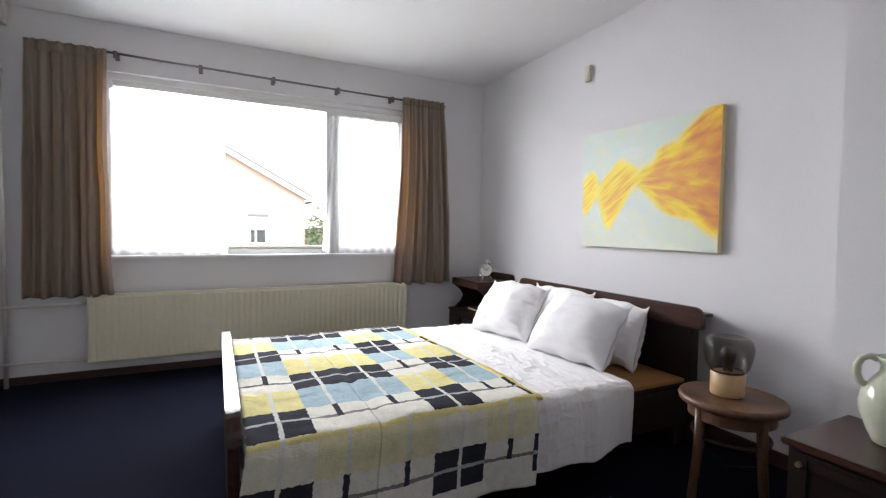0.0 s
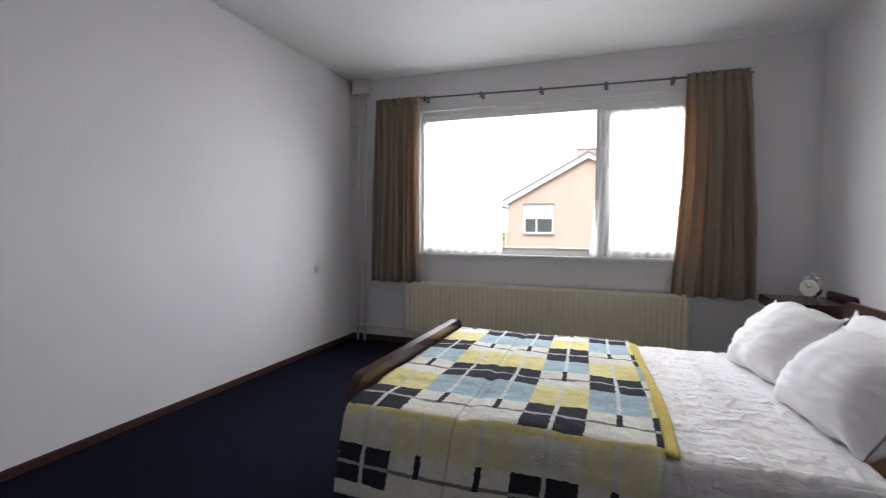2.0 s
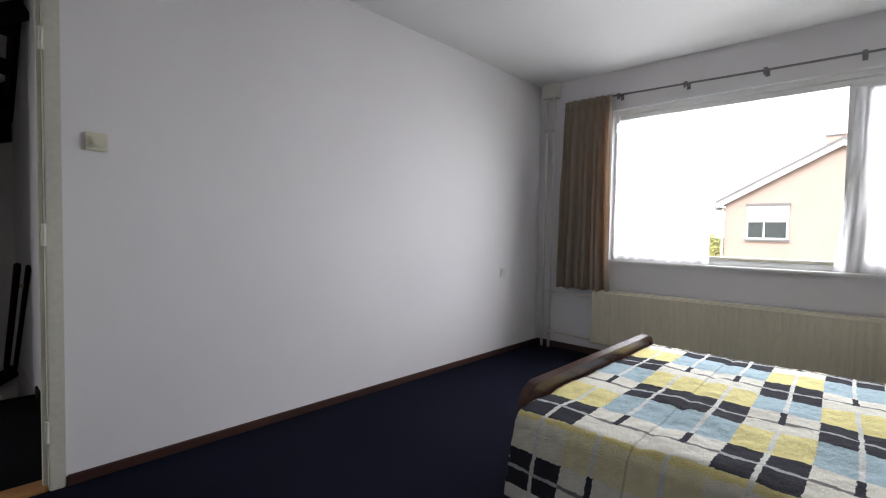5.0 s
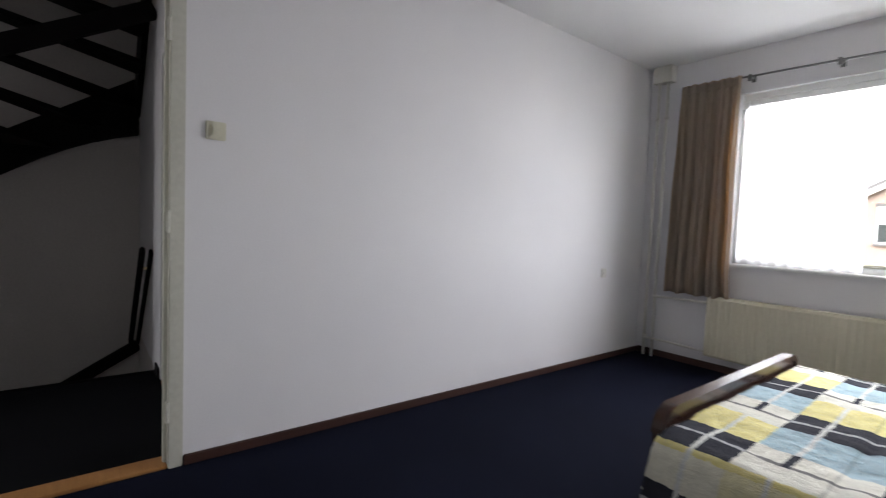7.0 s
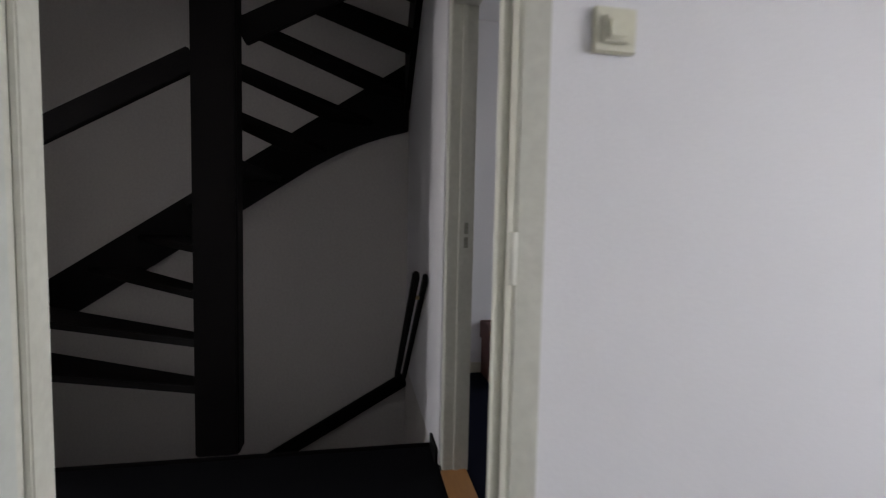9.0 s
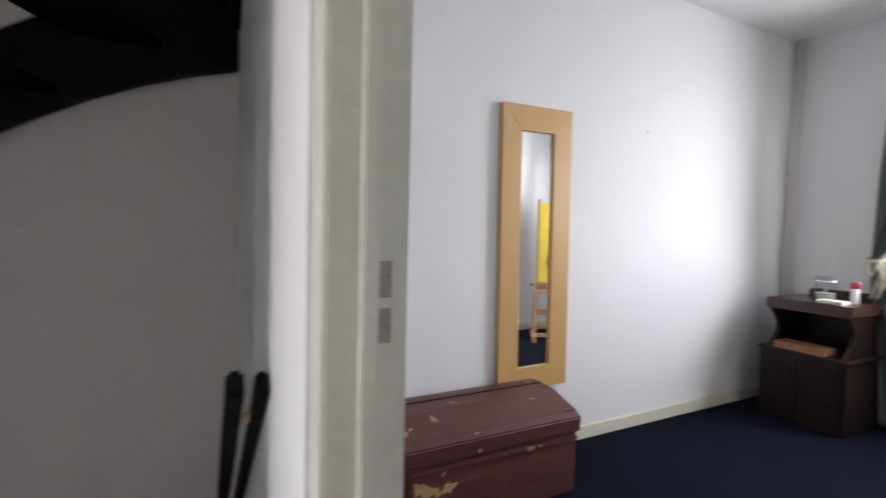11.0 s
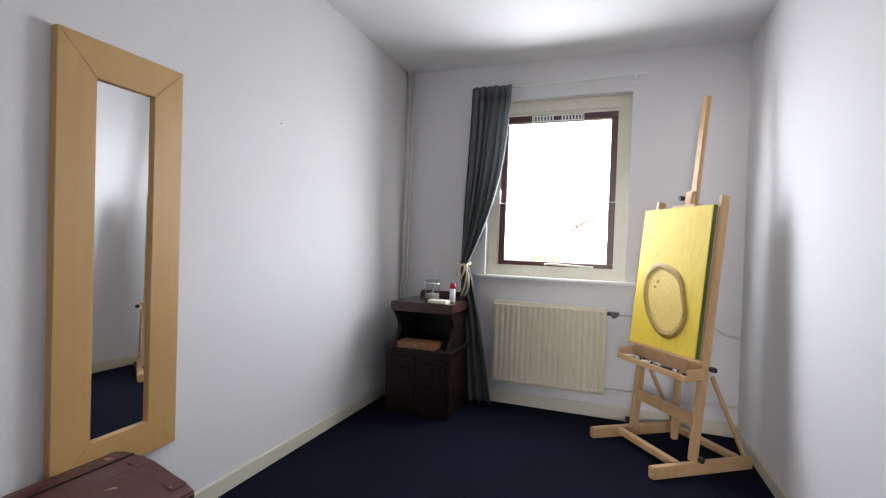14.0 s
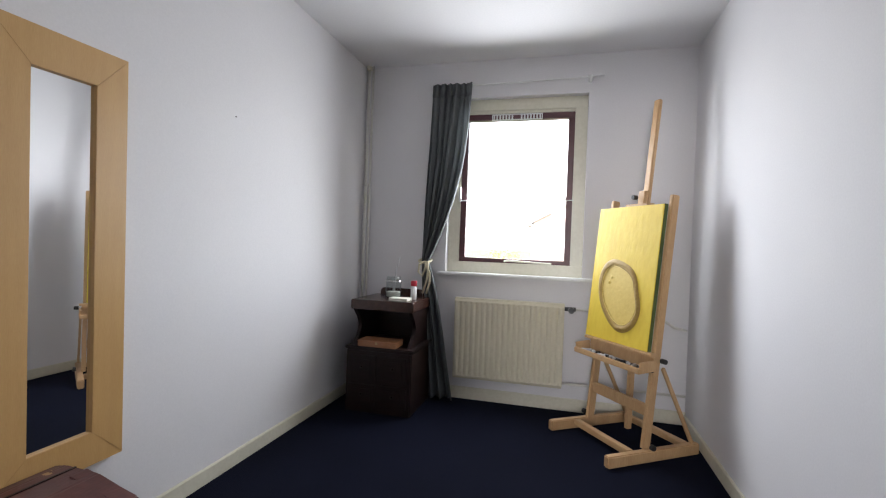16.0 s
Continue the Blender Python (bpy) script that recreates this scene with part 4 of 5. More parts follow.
def pillow(at, yaw, tilt, w, h, d, seed):
    """A plump pillow standing on its lower edge, with gathered corners and a flat seam."""
    n = 40
    bm = bmesh.new()
    base = Matrix.Translation(at) @ Matrix.Rotation(radians(yaw), 4, "Z") @ Matrix.Rotation(radians(tilt), 4, "Y")
    sides = []
    for sign in (-1, 1):
        g = []
        for i in range(n + 1):
            row = []
            for j in range(n + 1):
                a, b = 2 * i / n - 1, 2 * j / n - 1
                rim = max(0, 1 - a * a) ** 0.5 * max(0, 1 - b * b) ** 0.5
                bulge = 1.12 * rim ** 0.85
                ear = abs(a * b) ** 12  # corners drawn out to points
                yy = a * w / 2 * (1 - 0.05 * (1 - b * b) - 0.03 * abs(b) ** 6 + 0.045 * abs(a * b) ** 14) + 0.012 * soft(a, b * 2.2, seed + 6) * a
                zz = h / 2 + b * h / 2 * (1 - 0.05 * (1 - a * a) * (b < 0) + 0.03 * ear) + 0.014 * soft(a * 2.2, b, seed + 3) * b - 0.035 * a ** 4 * (b > 0) * b * (1 - ear)
                sag = 0.014 * soft(a * 1.3, b * 1.3, seed) + 0.005 * soft(a * 3, b * 3, seed + sign)
                thick = d / 2 * bulge * (1.14 - 0.26 * b) + sag * bulge + 0.003
                spoke = math.atan2(b, a) * 7 + 2.0 * soft(a * 2, b * 2, seed)
                pull = 0.003 * math.sin(spoke) * (1 - rim) * min(1, rim * 4)  # gathers that run in from the seam
                wr = (0.018 * max(0, 0.3 - abs(soft(a * 2.2 + b * 1.5, b * 4, seed + 9))) * 2 + 0.006 * soft(a * 3.5, b * 4.5, seed + 4)) * (0.35 + 0.5 * abs(a)) * min(1, bulge * 1.6) + pull
                row.append(bm.verts.new(base @ Vector((sign * (thick + wr), yy, zz))))
            g.append(row)
        sides.append(g)
        for i in range(n):
            for j in range(n):
                bm.faces.new((g[i][j], g[i + 1][j], g[i + 1][j + 1], g[i][j + 1]))
    bmesh.ops.remove_doubles(bm, verts=bm.verts, dist=0.0006)
    p = part("pillow", bm, M_PILLOW, None, "plump white pillow leaning against the headboard", smooth=True)
    return tagged(p, category="pillow", group="pillows on the bed")


pillow((3.40, 3.36, 0.412), 4, 17, 0.52, 0.315, 0.15, 5.0)
pillow((3.41, 2.92, 0.350), -4, 15, 0.45, 0.355, 0.14, 7.0)
pillow((3.03, 3.45, 0.414), 12, 34, 0.49, 0.385, 0.18, 1.0)
pillow((3.05, 2.86, 0.416), 8, 37, 0.51, 0.375, 0.19, 3.0)


def nightstand(width, depth, top, low, label):
    """A dark cabinet: drawers below, an open niche with curved cheeks, a thick top with a rim. Faces -y, its back at y = 0."""
    ns = thing("nightstand", (0, 0, 0), label, "nightstand", "matching dark nightstands")
    w = width / 2
    part("base", box(-w - 0.02, w + 0.02, -depth - 0.02, -0.002, 0.0, low), M_DARK, ns, bevel=0.006)
    part("base_top", box(-w - 0.03, w + 0.03, -depth - 0.03, -0.002, low + 0.001, low + 0.022), M_DARK, ns, bevel=0.006)
    for k, (xa, xb) in enumerate(((-w + 0.005, -0.012), (0.012, w - 0.005))):
        for za, zb in ((0.05, low / 2 - 0.015), (low / 2 + 0.015, low - 0.03)):
            dr = part("drawer", box(xa, xb, -depth - 0.034, -depth - 0.021, za, zb), M_DARK, ns, bevel=0.004)
            part("drawer_panel", box(xa + 0.03, xb - 0.03, -depth - 0.042, -depth - 0.035, za + 0.025, zb - 0.025), M_DARK, dr, bevel=0.006)
            part("knob", lathe([(0.004, 0), (0.009, 0.004), (0.006, 0.012), (0.001, 0.013)], ((xa + xb) / 2, -depth - 0.05, (za + zb) / 2), 10), M_DARK, dr, "small dark turned knob", smooth=True)
    z0, z1 = low + 0.023, top - 0.066
    cheek = [(-0.004, z0), (-depth + 0.02, z0)]
    cheek += [(-depth + 0.02 + 0.09 * math.sin(a) ** 1.2, z0 + (z1 - z0) * a / math.pi) for a in (k * math.pi / 12 for k in range(1, 12))]
    cheek += [(-depth + 0.02, z1), (-0.004, z1)]
    for x in (-w, w - 0.025):
        part("cheek", extrude_outline(cheek, "x", x, x + 0.025), M_DARK, ns, "curved side panel", bevel=0.002)
    part("niche_back", box(-w + 0.026, w - 0.026, -0.016, -0.004, z0, z1), M_DARK, ns)
    part("top", box(-w - 0.012, w + 0.012, -depth + 0.0, -0.002, z1 + 0.001, top), M_DARKX, ns, "thick walnut top", bevel=0.006)
    part("rim", extrude_outline(rounded_top(-w + 0.03, w - 0.03, top - 0.005, top + 0.05, 0.03), "y", -0.022, -0.003), M_DARKX, ns, "raised back rim", bevel=0.003)
    return ns


ns = nightstand(0.46, 0.40, 0.645, 0.345, "dark walnut nightstand with an open niche beside the bed")
ns.matrix_basis = pose(WE - 0.002, 4.55, 0, 0, 0, -90)

# clock on the nightstand
clock = thing("alarm_clock", (3.66, 4.53, 0.646), "silver twin-bell alarm clock on the nightstand", "alarm clock")


def disc(c, n, r, d, seg=24, bm=None):
    """A short drum with its axis along n."""
    bm = bm or bmesh.new()
    q = Vector(n).to_track_quat("Z", "Y")
    rings = [[bm.verts.new(Vector(c) + q @ Vector((rr * math.cos(2 * math.pi * k / seg), rr * math.sin(2 * math.pi * k / seg), h))) for k in range(seg)] for rr, h in ((r, 0), (r, d * 0.8), (r * 0.9, d))]
    for a, b in zip(rings, rings[1:]):
        for k in range(seg):
            bm.faces.new((a[k], a[(k + 1) % seg], b[(k + 1) % seg], b[k]))
    bm.faces.new(rings[0])
    bm.faces.new(rings[-1])
    return bm


cn = Vector((-0.75, -0.66, 0)).normalized()
cc = Vector((3.62, 4.55, 0.725))
case = part("case", disc(cc, cn, 0.060, 0.038), M_CHROME, clock, smooth=False)
part("dial", disc(cc + cn * 0.0385, cn, 0.050, 0.001), M_PAPER, case, "ivory clock dial")
side = Vector((0.66, -0.75, 0))
for a, l in ((0.6, 0.030), (2.2, 0.038)):
    part("hand_pointer", beam(cc + cn * 0.041, cc + cn * 0.041 + side * (l * math.cos(a)) + Vector((0, 0, l * math.sin(a))), 0.004, 0.001, up=tuple(cn)), M_BLACK, case)
for k in (-1, 1):
    part("bell", lathe([(0.024, 0), (0.021, 0.010), (0.013, 0.018), (0.004, 0.022)], tuple(cc + side * 0.032 * k + Vector((0, 0, 0.058))), 14), M_CHROME, clock, smooth=True)
    part("foot", tube([cc + side * 0.027 * k + Vector((0, 0, -0.050)), cc + side * 0.043 * k + Vector((0, 0, -0.079))], 0.005, 8), M_CHROME, clock)
part("carry_handle", tube([cc + side * -0.027 + Vector((0, 0, 0.078)), cc + Vector((0, 0, 0.100)), cc + side * 0.027 + Vector((0, 0, 0.078))], 0.003, 8), M_CHROME, clock, smooth=True)
book = thing("book", (3.55, 4.5, 0.369), "small pale book lying in the nightstand niche", "book")
part("pages", box(3.47, 3.60, 4.44, 4.62, 0.373, 0.386), M_PAPER, book)
part("cover", box(3.467, 3.602, 4.437, 4.622, 0.3865, 0.389), M_BOXWOOD, book)
part("back_cover", box(3.467, 3.602, 4.437, 4.622, 0.3685, 0.3725), M_BOXWOOD, book)

# painting over the bed
bm = sheet(1, 1, lambda s, t: (3.7485, 3.49 - s * 0.99, 0.99 + t * 0.765), lambda s, t: (s, t))
pic = thing("abstract_painting", (3.77, 3.0, 0.99), "unframed abstract canvas in yellow, orange and pale green", "painting")
part("canvas_front", bm, M_ABSTRACT, pic)
part("canvas_sides", box(3.7495, WE - 0.003, 2.50, 3.49, 0.99, 1.755), M_CANVASSIDE, pic, "painted canvas edge", bevel=0.003)
sensor = thing("wall_socket_box", (WE, 3.5, 2.18), "small ivory junction box high on the wall", "junction box")
part("box", box(WE - 0.03, WE - 0.001, 3.475, 3.525, 2.14, 2.25), M_SWITCH, sensor, bevel=0.004)
part("cap", box(WE - 0.036, WE - 0.031, 3.485, 3.515, 2.16, 2.20), M_SWITCH, sensor, bevel=0.002)

# round bedside stool, lamp, cable
tx, ty, tz = 3.31, 2.125, 0.43
stool = thing("round_side_table", (tx, ty, 0), "worn brown bentwood side table with a round top", "side table")
part("top", lathe([(0.02, -0.036), (0.175, -0.036), (0.192, -0.028), (0.196, -0.014), (0.192, -0.003), (0.183, 0.0), (0.176, -0.001), (0.172, -0.006), (0.02, -0.006)], (tx, ty, tz), 48), M_STOOL, stool, smooth=True)
part("apron", lathe([(0.150, -0.085), (0.158, -0.085), (0.158, -0.037), (0.150, -0.037)], (tx, ty, tz), 40), M_STOOL, stool)
for k in range(4):
    a = radians(76 + 90 * k)
    c, s_ = math.cos(a), math.sin(a)
    part("leg", tube([(tx + 0.150 * c, ty + 0.150 * s_, tz - 0.037), (tx + 0.153 * c, ty + 0.153 * s_, 0.24), (tx + 0.175 * c, ty + 0.175 * s_, 0.0)], 0.0165, 12), M_STOOL, stool, smooth=True)
part("ring_stretcher", tube([(tx + 0.138 * math.cos(2 * math.pi * k / 32), ty + 0.138 * math.sin(2 * math.pi * k / 32), 0.27) for k in range(32)], 0.009, 8, closed=True), M_DARK, stool, smooth=True)

lx, ly = 3.325, 2.155
lp = thing("table_lamp", (lx, ly, tz), "table lamp with smoked glass globe on a pale wooden base", "lamp")
part("base", lathe([(0.060, 0.0), (0.063, 0.003), (0.063, 0.092), (0.060, 0.095), (0.010, 0.096)], (lx, ly, tz - 0.005), 40), M_BASEWOOD, lp, "pale turned beech base", smooth=True)
globe = [(0.056, 0.093), (0.066, 0.098), (0.078, 0.118), (0.087, 0.150), (0.092, 0.182), (0.092, 0.206), (0.086, 0.226), (0.072, 0.239), (0.050, 0.243)]
sh = part("shade", lathe(globe + [(max(r - 0.003, 0.01), h - 0.003) for r, h in globe[::-1]], (lx, ly, tz - 0.005), 48, caps=False), M_SMOKE, lp, "smoked grey glass globe", smooth=True)
part("shade_rim", tube([(lx + 0.058 * math.cos(2 * math.pi * k / 40), ly + 0.058 * math.sin(2 * math.pi * k / 40), tz + 0.093) for k in range(40)], 0.004, 8, closed=True), M_BLACK, lp, "dark ring under the globe", smooth=True)
part("bulb_holder", lathe([(0.016, 0.095), (0.018, 0.097), (0.018, 0.130), (0.024, 0.140), (0.030, 0.165), (0.026, 0.188), (0.010, 0.20)], (lx, ly, tz - 0.005), 24), M_STEEL, lp, "grey bulb in its holder", smooth=True)
cable = part("lamp_cable", tube([(3.40, 2.28, 0.40), (3.43, 2.31, 0.30), (3.41, 2.29, 0.22), (3.44, 2.33, 0.13), (3.50, 2.34, 0.06), (3.56, 2.28, 0.008), (3.70, 2.2, 0.006)], 0.003, 8), M_BLACK, None, "black lamp cable trailing down behind the table", smooth=True)
tagged(cable, category="cable")

# low chest beside the chimney breast
dr = thing("low_cabinet", (3.25, 1.3, 0), "low dark reddish wooden cabinet with a brass knob", "cabinet")
part("body", box(3.055, 3.455, 0.85, 1.785, 0.03, 0.425), M_DARK, dr, bevel=0.004)
part("top", box(3.035, 3.457, 0.835, 1.80, 0.426, 0.450), M_DARKX, dr, "dark red-brown polished top", bevel=0.005)
for y0, y1 in ((0.87, 1.315), (1.325, 1.765)):
    d_ = part("door", box(3.039, 3.054, y0, y1, 0.05, 0.415), M_DARK, dr, bevel=0.003)
    for a in ((y0 + 0.005, y0 + 0.045, 0.055, 0.41), (y1 - 0.045, y1 - 0.005, 0.055, 0.41), (y0 + 0.046, y1 - 0.046, 0.37, 0.41), (y0 + 0.046, y1 - 0.046, 0.055, 0.095)):
        part("moulding", box(3.033, 3.0385, *a), M_DARK, d_, bevel=0.002)
    ky = y1 - 0.025
    part("knob", disc((3.033, ky, 0.385), (-1, 0, 0), 0.009, 0.014, 16), M_BRASS, d_, "small worn brass knob")
for x in (3.07, 3.40):
    for y in (0.87, 1.73):
        part("foot", box(x, x + 0.04, y, y + 0.04, 0, 0.031), M_DARK, dr)

jx, jy = 3.285, 1.615
jug = thing("ceramic_jug", (jx, jy, 0.451), "pale grey-green glazed ceramic jug on the low cabinet", "jug")
prof = [(0.045, 0.0), (0.050, 0.004), (0.066, 0.05), (0.082, 0.11), (0.086, 0.15), (0.078, 0.20), (0.055, 0.245), (0.040, 0.27), (0.037, 0.29), (0.042, 0.312), (0.050, 0.328), (0.047, 0.330), (0.038, 0.314), (0.033, 0.29), (0.036, 0.27), (0.050, 0.242), (0.02, 0.20)]
part("body", lathe([(r, h * 0.82) for r, h in prof], (jx, jy, 0.451), 40), M_CERAMIC, jug, smooth=True)
hv = Vector((-0.52, 0.85, 0)).normalized()
part("handle", tube([Vector((jx, jy, 0.451)) + hv * r + Vector((0, 0, z * 0.82)) for r, z in ((0.044, 0.318), (0.062, 0.326), (0.082, 0.315), (0.092, 0.285), (0.092, 0.25), (0.082, 0.222), (0.066, 0.212))], 0.011, 10), M_CERAMIC, jug, smooth=True)
part("spout", beam(Vector((jx, jy, 0.716)) - hv * 0.042, Vector((jx, jy, 0.724)) - hv * 0.066, 0.034, 0.010), M_CERAMIC, jug, bevel=0.004)


def wall_plate(name, y, z, w, h, label, category, rocker, material):
    s_ = thing(name, (0, y, z), label, category)
    part("plate", box(0.0008, 0.010, y - w / 2, y + w / 2, z - h / 2, z + h / 2), material, s_, bevel=0.003)
    if rocker:
        part("surround", box(0.0105, 0.016, y - w * 0.30, y + w * 0.30, z - h * 0.30, z + h * 0.30), material, s_, bevel=0.002)
        part("rocker", box(0.0165, 0.021, y - w * 0.2, y + w * 0.2, z - h * 0.2, z + h * 0.2), material, s_, bevel=0.002)
    else:
        part("socket_face", disc((0.0105, y, z), (1, 0, 0), w * 0.36, 0.004), material, s_)
        for dy in (-0.0095, 0.0095):
            part("pin_hole", disc((0.0147, y + dy, z), (1, 0, 0), 0.0025, 0.0005, 10), M_BLACK, s_)
    return s_


wall_plate("light_switch", 1.434, 1.445, 0.080, 0.078, "ivory plastic light switch beside the bedroom door", "light switch", True, M_SWITCH)
wall_plate("wall_socket", 4.385, 0.73, 0.065, 0.075, "pale grey plastic wall socket near the window", "wall socket", False, M_PIPE)


# ---- stairs on the landing ----
stair = thing("winder_stairs", (-1.5, 0.37, 0), "open black-brown wooden winder stairs round a newel post", "stairs")
part("newel_post", box(-1.56, -1.45, 0.28, 0.47, 0.0, 4.2), M_STAIR, stair, bevel=0.008)


def wall_string(y):
    return 0.87 + (y + 0.71) * 0.672


ys = [YS + 0.01 + k * (YL - 0.02 - YS) / 16 for k in range(17)]
top = [(y, wall_string(y) - 0.02) for y in ys]
low = [(y, wall_string(y) - 0.345 - 0.085 * max(0, (y - 0.6) / 0.8) ** 2 * 2.2) for y in ys]
part("wall_string", extrude_outline(low + top[::-1], "x", XF + 0.002, XF + 0.045), M_STAIR, stair, "curved dark stringer along the wall", bevel=0.004)
xs = [XF + 0.046 + k * 0.12 for k in range(10)]
up = [(x, 2.27 + (x - XF) * 0.82) for x in xs]
dn = [(x, 1.86 + (x - XF) * 0.80) for x in xs]
part("return_string", extrude_outline(dn + up[::-1], "y", YL - 0.042, YL - 0.002), M_STAIR, stair, "dark stringer rising along the landing wall", bevel=0.004)
nx, ny = -1.50, 0.375
for k in range(1, 13):
    z = 0.11 + 0.213 * k
    yo = 0.53 + (z - 1.60) * 1.50
    bm = bmesh.new()
    if yo < YL - 0.1:
        o0, o1 = (XF + 0.03, max(yo - 0.03, YS + 0.02)), (XF + 0.03, yo + 0.26)
        if yo < -1.0:
            o0, o1 = (XF + 0.35 + (-1.0 - yo) * 0.9, YS + 0.02), (XF + 0.03 + (-1.0 - yo) * 0.7, YS + 0.10)
    else:
        xo = XF + 0.1 + (yo - YL + 0.1) * 0.85
        o0, o1 = (xo, YL - 0.03), (xo + 0.34, YL - 0.03)
    dirv = Vector(((o0[0] + o1[0]) / 2 - nx, (o0[1] + o1[1]) / 2 - ny, 0)).normalized()
    sidev = Vector((-dirv.y, dirv.x, 0)) * 0.045
    q = [(nx + sidev.x, ny + sidev.y), (nx - sidev.x, ny - sidev.y), o0, o1]
    mid = Vector((sum(p[0] for p in q) / 4, sum(p[1] for p in q) / 4))
    q.sort(key=lambda p: math.atan2(p[1] - mid.y, p[0] - mid.x))
    part("tread", extrude_outline(q, "z", z - 0.038, z, bm), M_STAIR, stair, bevel=0.004)
part("banister", beam((-1.515, -1.2, 0.947), (-1.515, 0.279, 1.806), 0.035, 0.105), M_STAIR, stair, "dark banister rail", bevel=0.005)
part("banister", beam((-1.515, 0.471, 1.930), (-1.515, 1.36, 2.435), 0.035, 0.118), M_STAIR, stair, "dark banister rail", bevel=0.005)

rail = thing("stair_handrail", (-2.1, 1.33, 0.4), "dark wooden wall handrail going down the stairwell", "handrail")
part("rail", beam((-1.59, 1.300, 0.825), (-2.62, 1.300, -0.06), 0.035, 0.055), M_STAIR, rail, bevel=0.008)
# a second dark bar, parallel to the rail and nearer the wall
part("second_bar", beam((-1.63, 1.355, 0.805), (-2.66, 1.355, -0.08), 0.025, 0.055), M_STAIR, rail, bevel=0.006)
part("bracket", beam((-1.78, 1.29, 0.67), (-1.78, 1.366, 0.675), 0.022, 0.022), M_BRASS, rail, bevel=0.004)
part("lower_rail", beam((-2.66, 1.36, -0.10), (-2.66, -1.1, -1.52), 0.04, 0.10), M_STAIR, rail, bevel=0.006)
structure("landing_nosing", box(XH - 0.014, XH - 0.001, YS, YL, -0.25, 0.016), M_STAIR, "dark wooden edge of the landing", bevel=0.004)
structure("landing_skirting", box(XH, -1.245, YL - 0.014, YL - 0.001, 0, 0.07), M_STAIR, "dark skirting on the landing", bevel=0.003)


# ---- things of the studio ----
mirror = thing("wall_mirror", (XW, 2.705, 0.335), "tall mirror in a wide birch frame, hung slightly askew", "mirror")
my0, my1, mz0, mz1, gy0, gy1, gz0, gz1 = 2.492, 2.916, 0.337, 1.737, 2.606, 2.803, 0.450, 1.616
askew = Matrix.Translation((0, 2.705, 1.04)) @ Matrix.Rotation(radians(0.9), 4, "X") @ Matrix.Translation((0, -2.705, -1.04))
for nm, a in (("frame_stile", [(my0, mz0), (gy0, gz0), (gy0, gz1), (my0, mz1)]), ("frame_stile", [(my1, mz0), (my1, mz1), (gy1, gz1), (gy1, gz0)]),
              ("frame_rail", [(my0, mz1), (gy0, gz1), (gy1, gz1), (my1, mz1)]), ("frame_rail", [(my0, mz0), (my1, mz0), (gy1, gz0), (gy0, gz0)])):
    bm = extrude_outline(a, "x", XW + 0.001, XW + 0.03)
    bm.transform(askew)
    part(nm, bm, M_MIRRORWOOD, mirror, bevel=0.0012)
bm = box(XW + 0.004, XW + 0.016, gy0 - 0.002, gy1 + 0.002, gz0 - 0.002, gz1 + 0.002)
bm.transform(askew)
part("mirror_glass", bm, M_MIRROR, mirror, "clear mirror glass")

chest = thing("wooden_chest", (-2.25, 2.28, 0), "worn red-brown painted wooden chest with a sloping lid", "chest")
body = [(XW + 0.03, 0.0), (-2.085, 0.0), (-2.085, 0.262), (XW + 0.03, 0.262)]
lid = [(XW + 0.03, 0.268), (-2.075, 0.268), (-2.07, 0.335), (-2.10, 0.352), (-2.25, 0.398), (-2.38, 0.402), (XW + 0.03, 0.392)]
part("body", extrude_outline(body, "y", 1.89, 2.685), M_CHEST, chest, bevel=0.004)
part("lid", extrude_outline(lid, "y", 1.875, 2.70), M_CHEST, chest, bevel=0.006)
part("lid_batten", extrude_outline([(-2.30, 0.4045), (-2.29, 0.4045), (-2.10, 0.356), (-2.11, 0.3475), (-2.29, 0.398)], "y", 2.64, 2.695), M_CHEST, chest, bevel=0.002)
for z in (0.09, 0.175):
    part("body_board", box(-2.0845, -2.079, 1.895, 2.68, z - 0.075, z + 0.005), M_CHEST, chest, bevel=0.002)
part("moulding_strip", box(-2.0845, -2.072, 1.892, 2.683, 0.235, 0.25), M_CHEST, chest, bevel=0.003)
part("hinge_strip", box(-2.345, -2.337, 1.88, 2.695, 0.4005, 0.4045), M_DARK, chest, "dark joint along the lid", bevel=0.001)

ns2 = nightstand(0.42, 0.44, 0.745, 0.415, "dark walnut nightstand with painting things in the studio corner")
ns2.matrix_basis = pose(-2.07, 4.905, 0, 0, 0, 0)
bx = thing("wooden_box", (-2.08, 4.5, 0.438), "flat reddish cedar box on the nightstand shelf", "box")
part("body", box(-2.22, -1.95, 4.44, 4.58, 0.4385, 0.466), M_BOXWOOD, bx, bevel=0.003)
part("lid", box(-2.222, -1.948, 4.438, 4.582, 0.467, 0.480), M_BOXWOOD, bx, bevel=0.003)
part("clasp", box(-2.092, -2.078, 4.435, 4.4375, 0.458, 0.473), M_BRASS, bx)

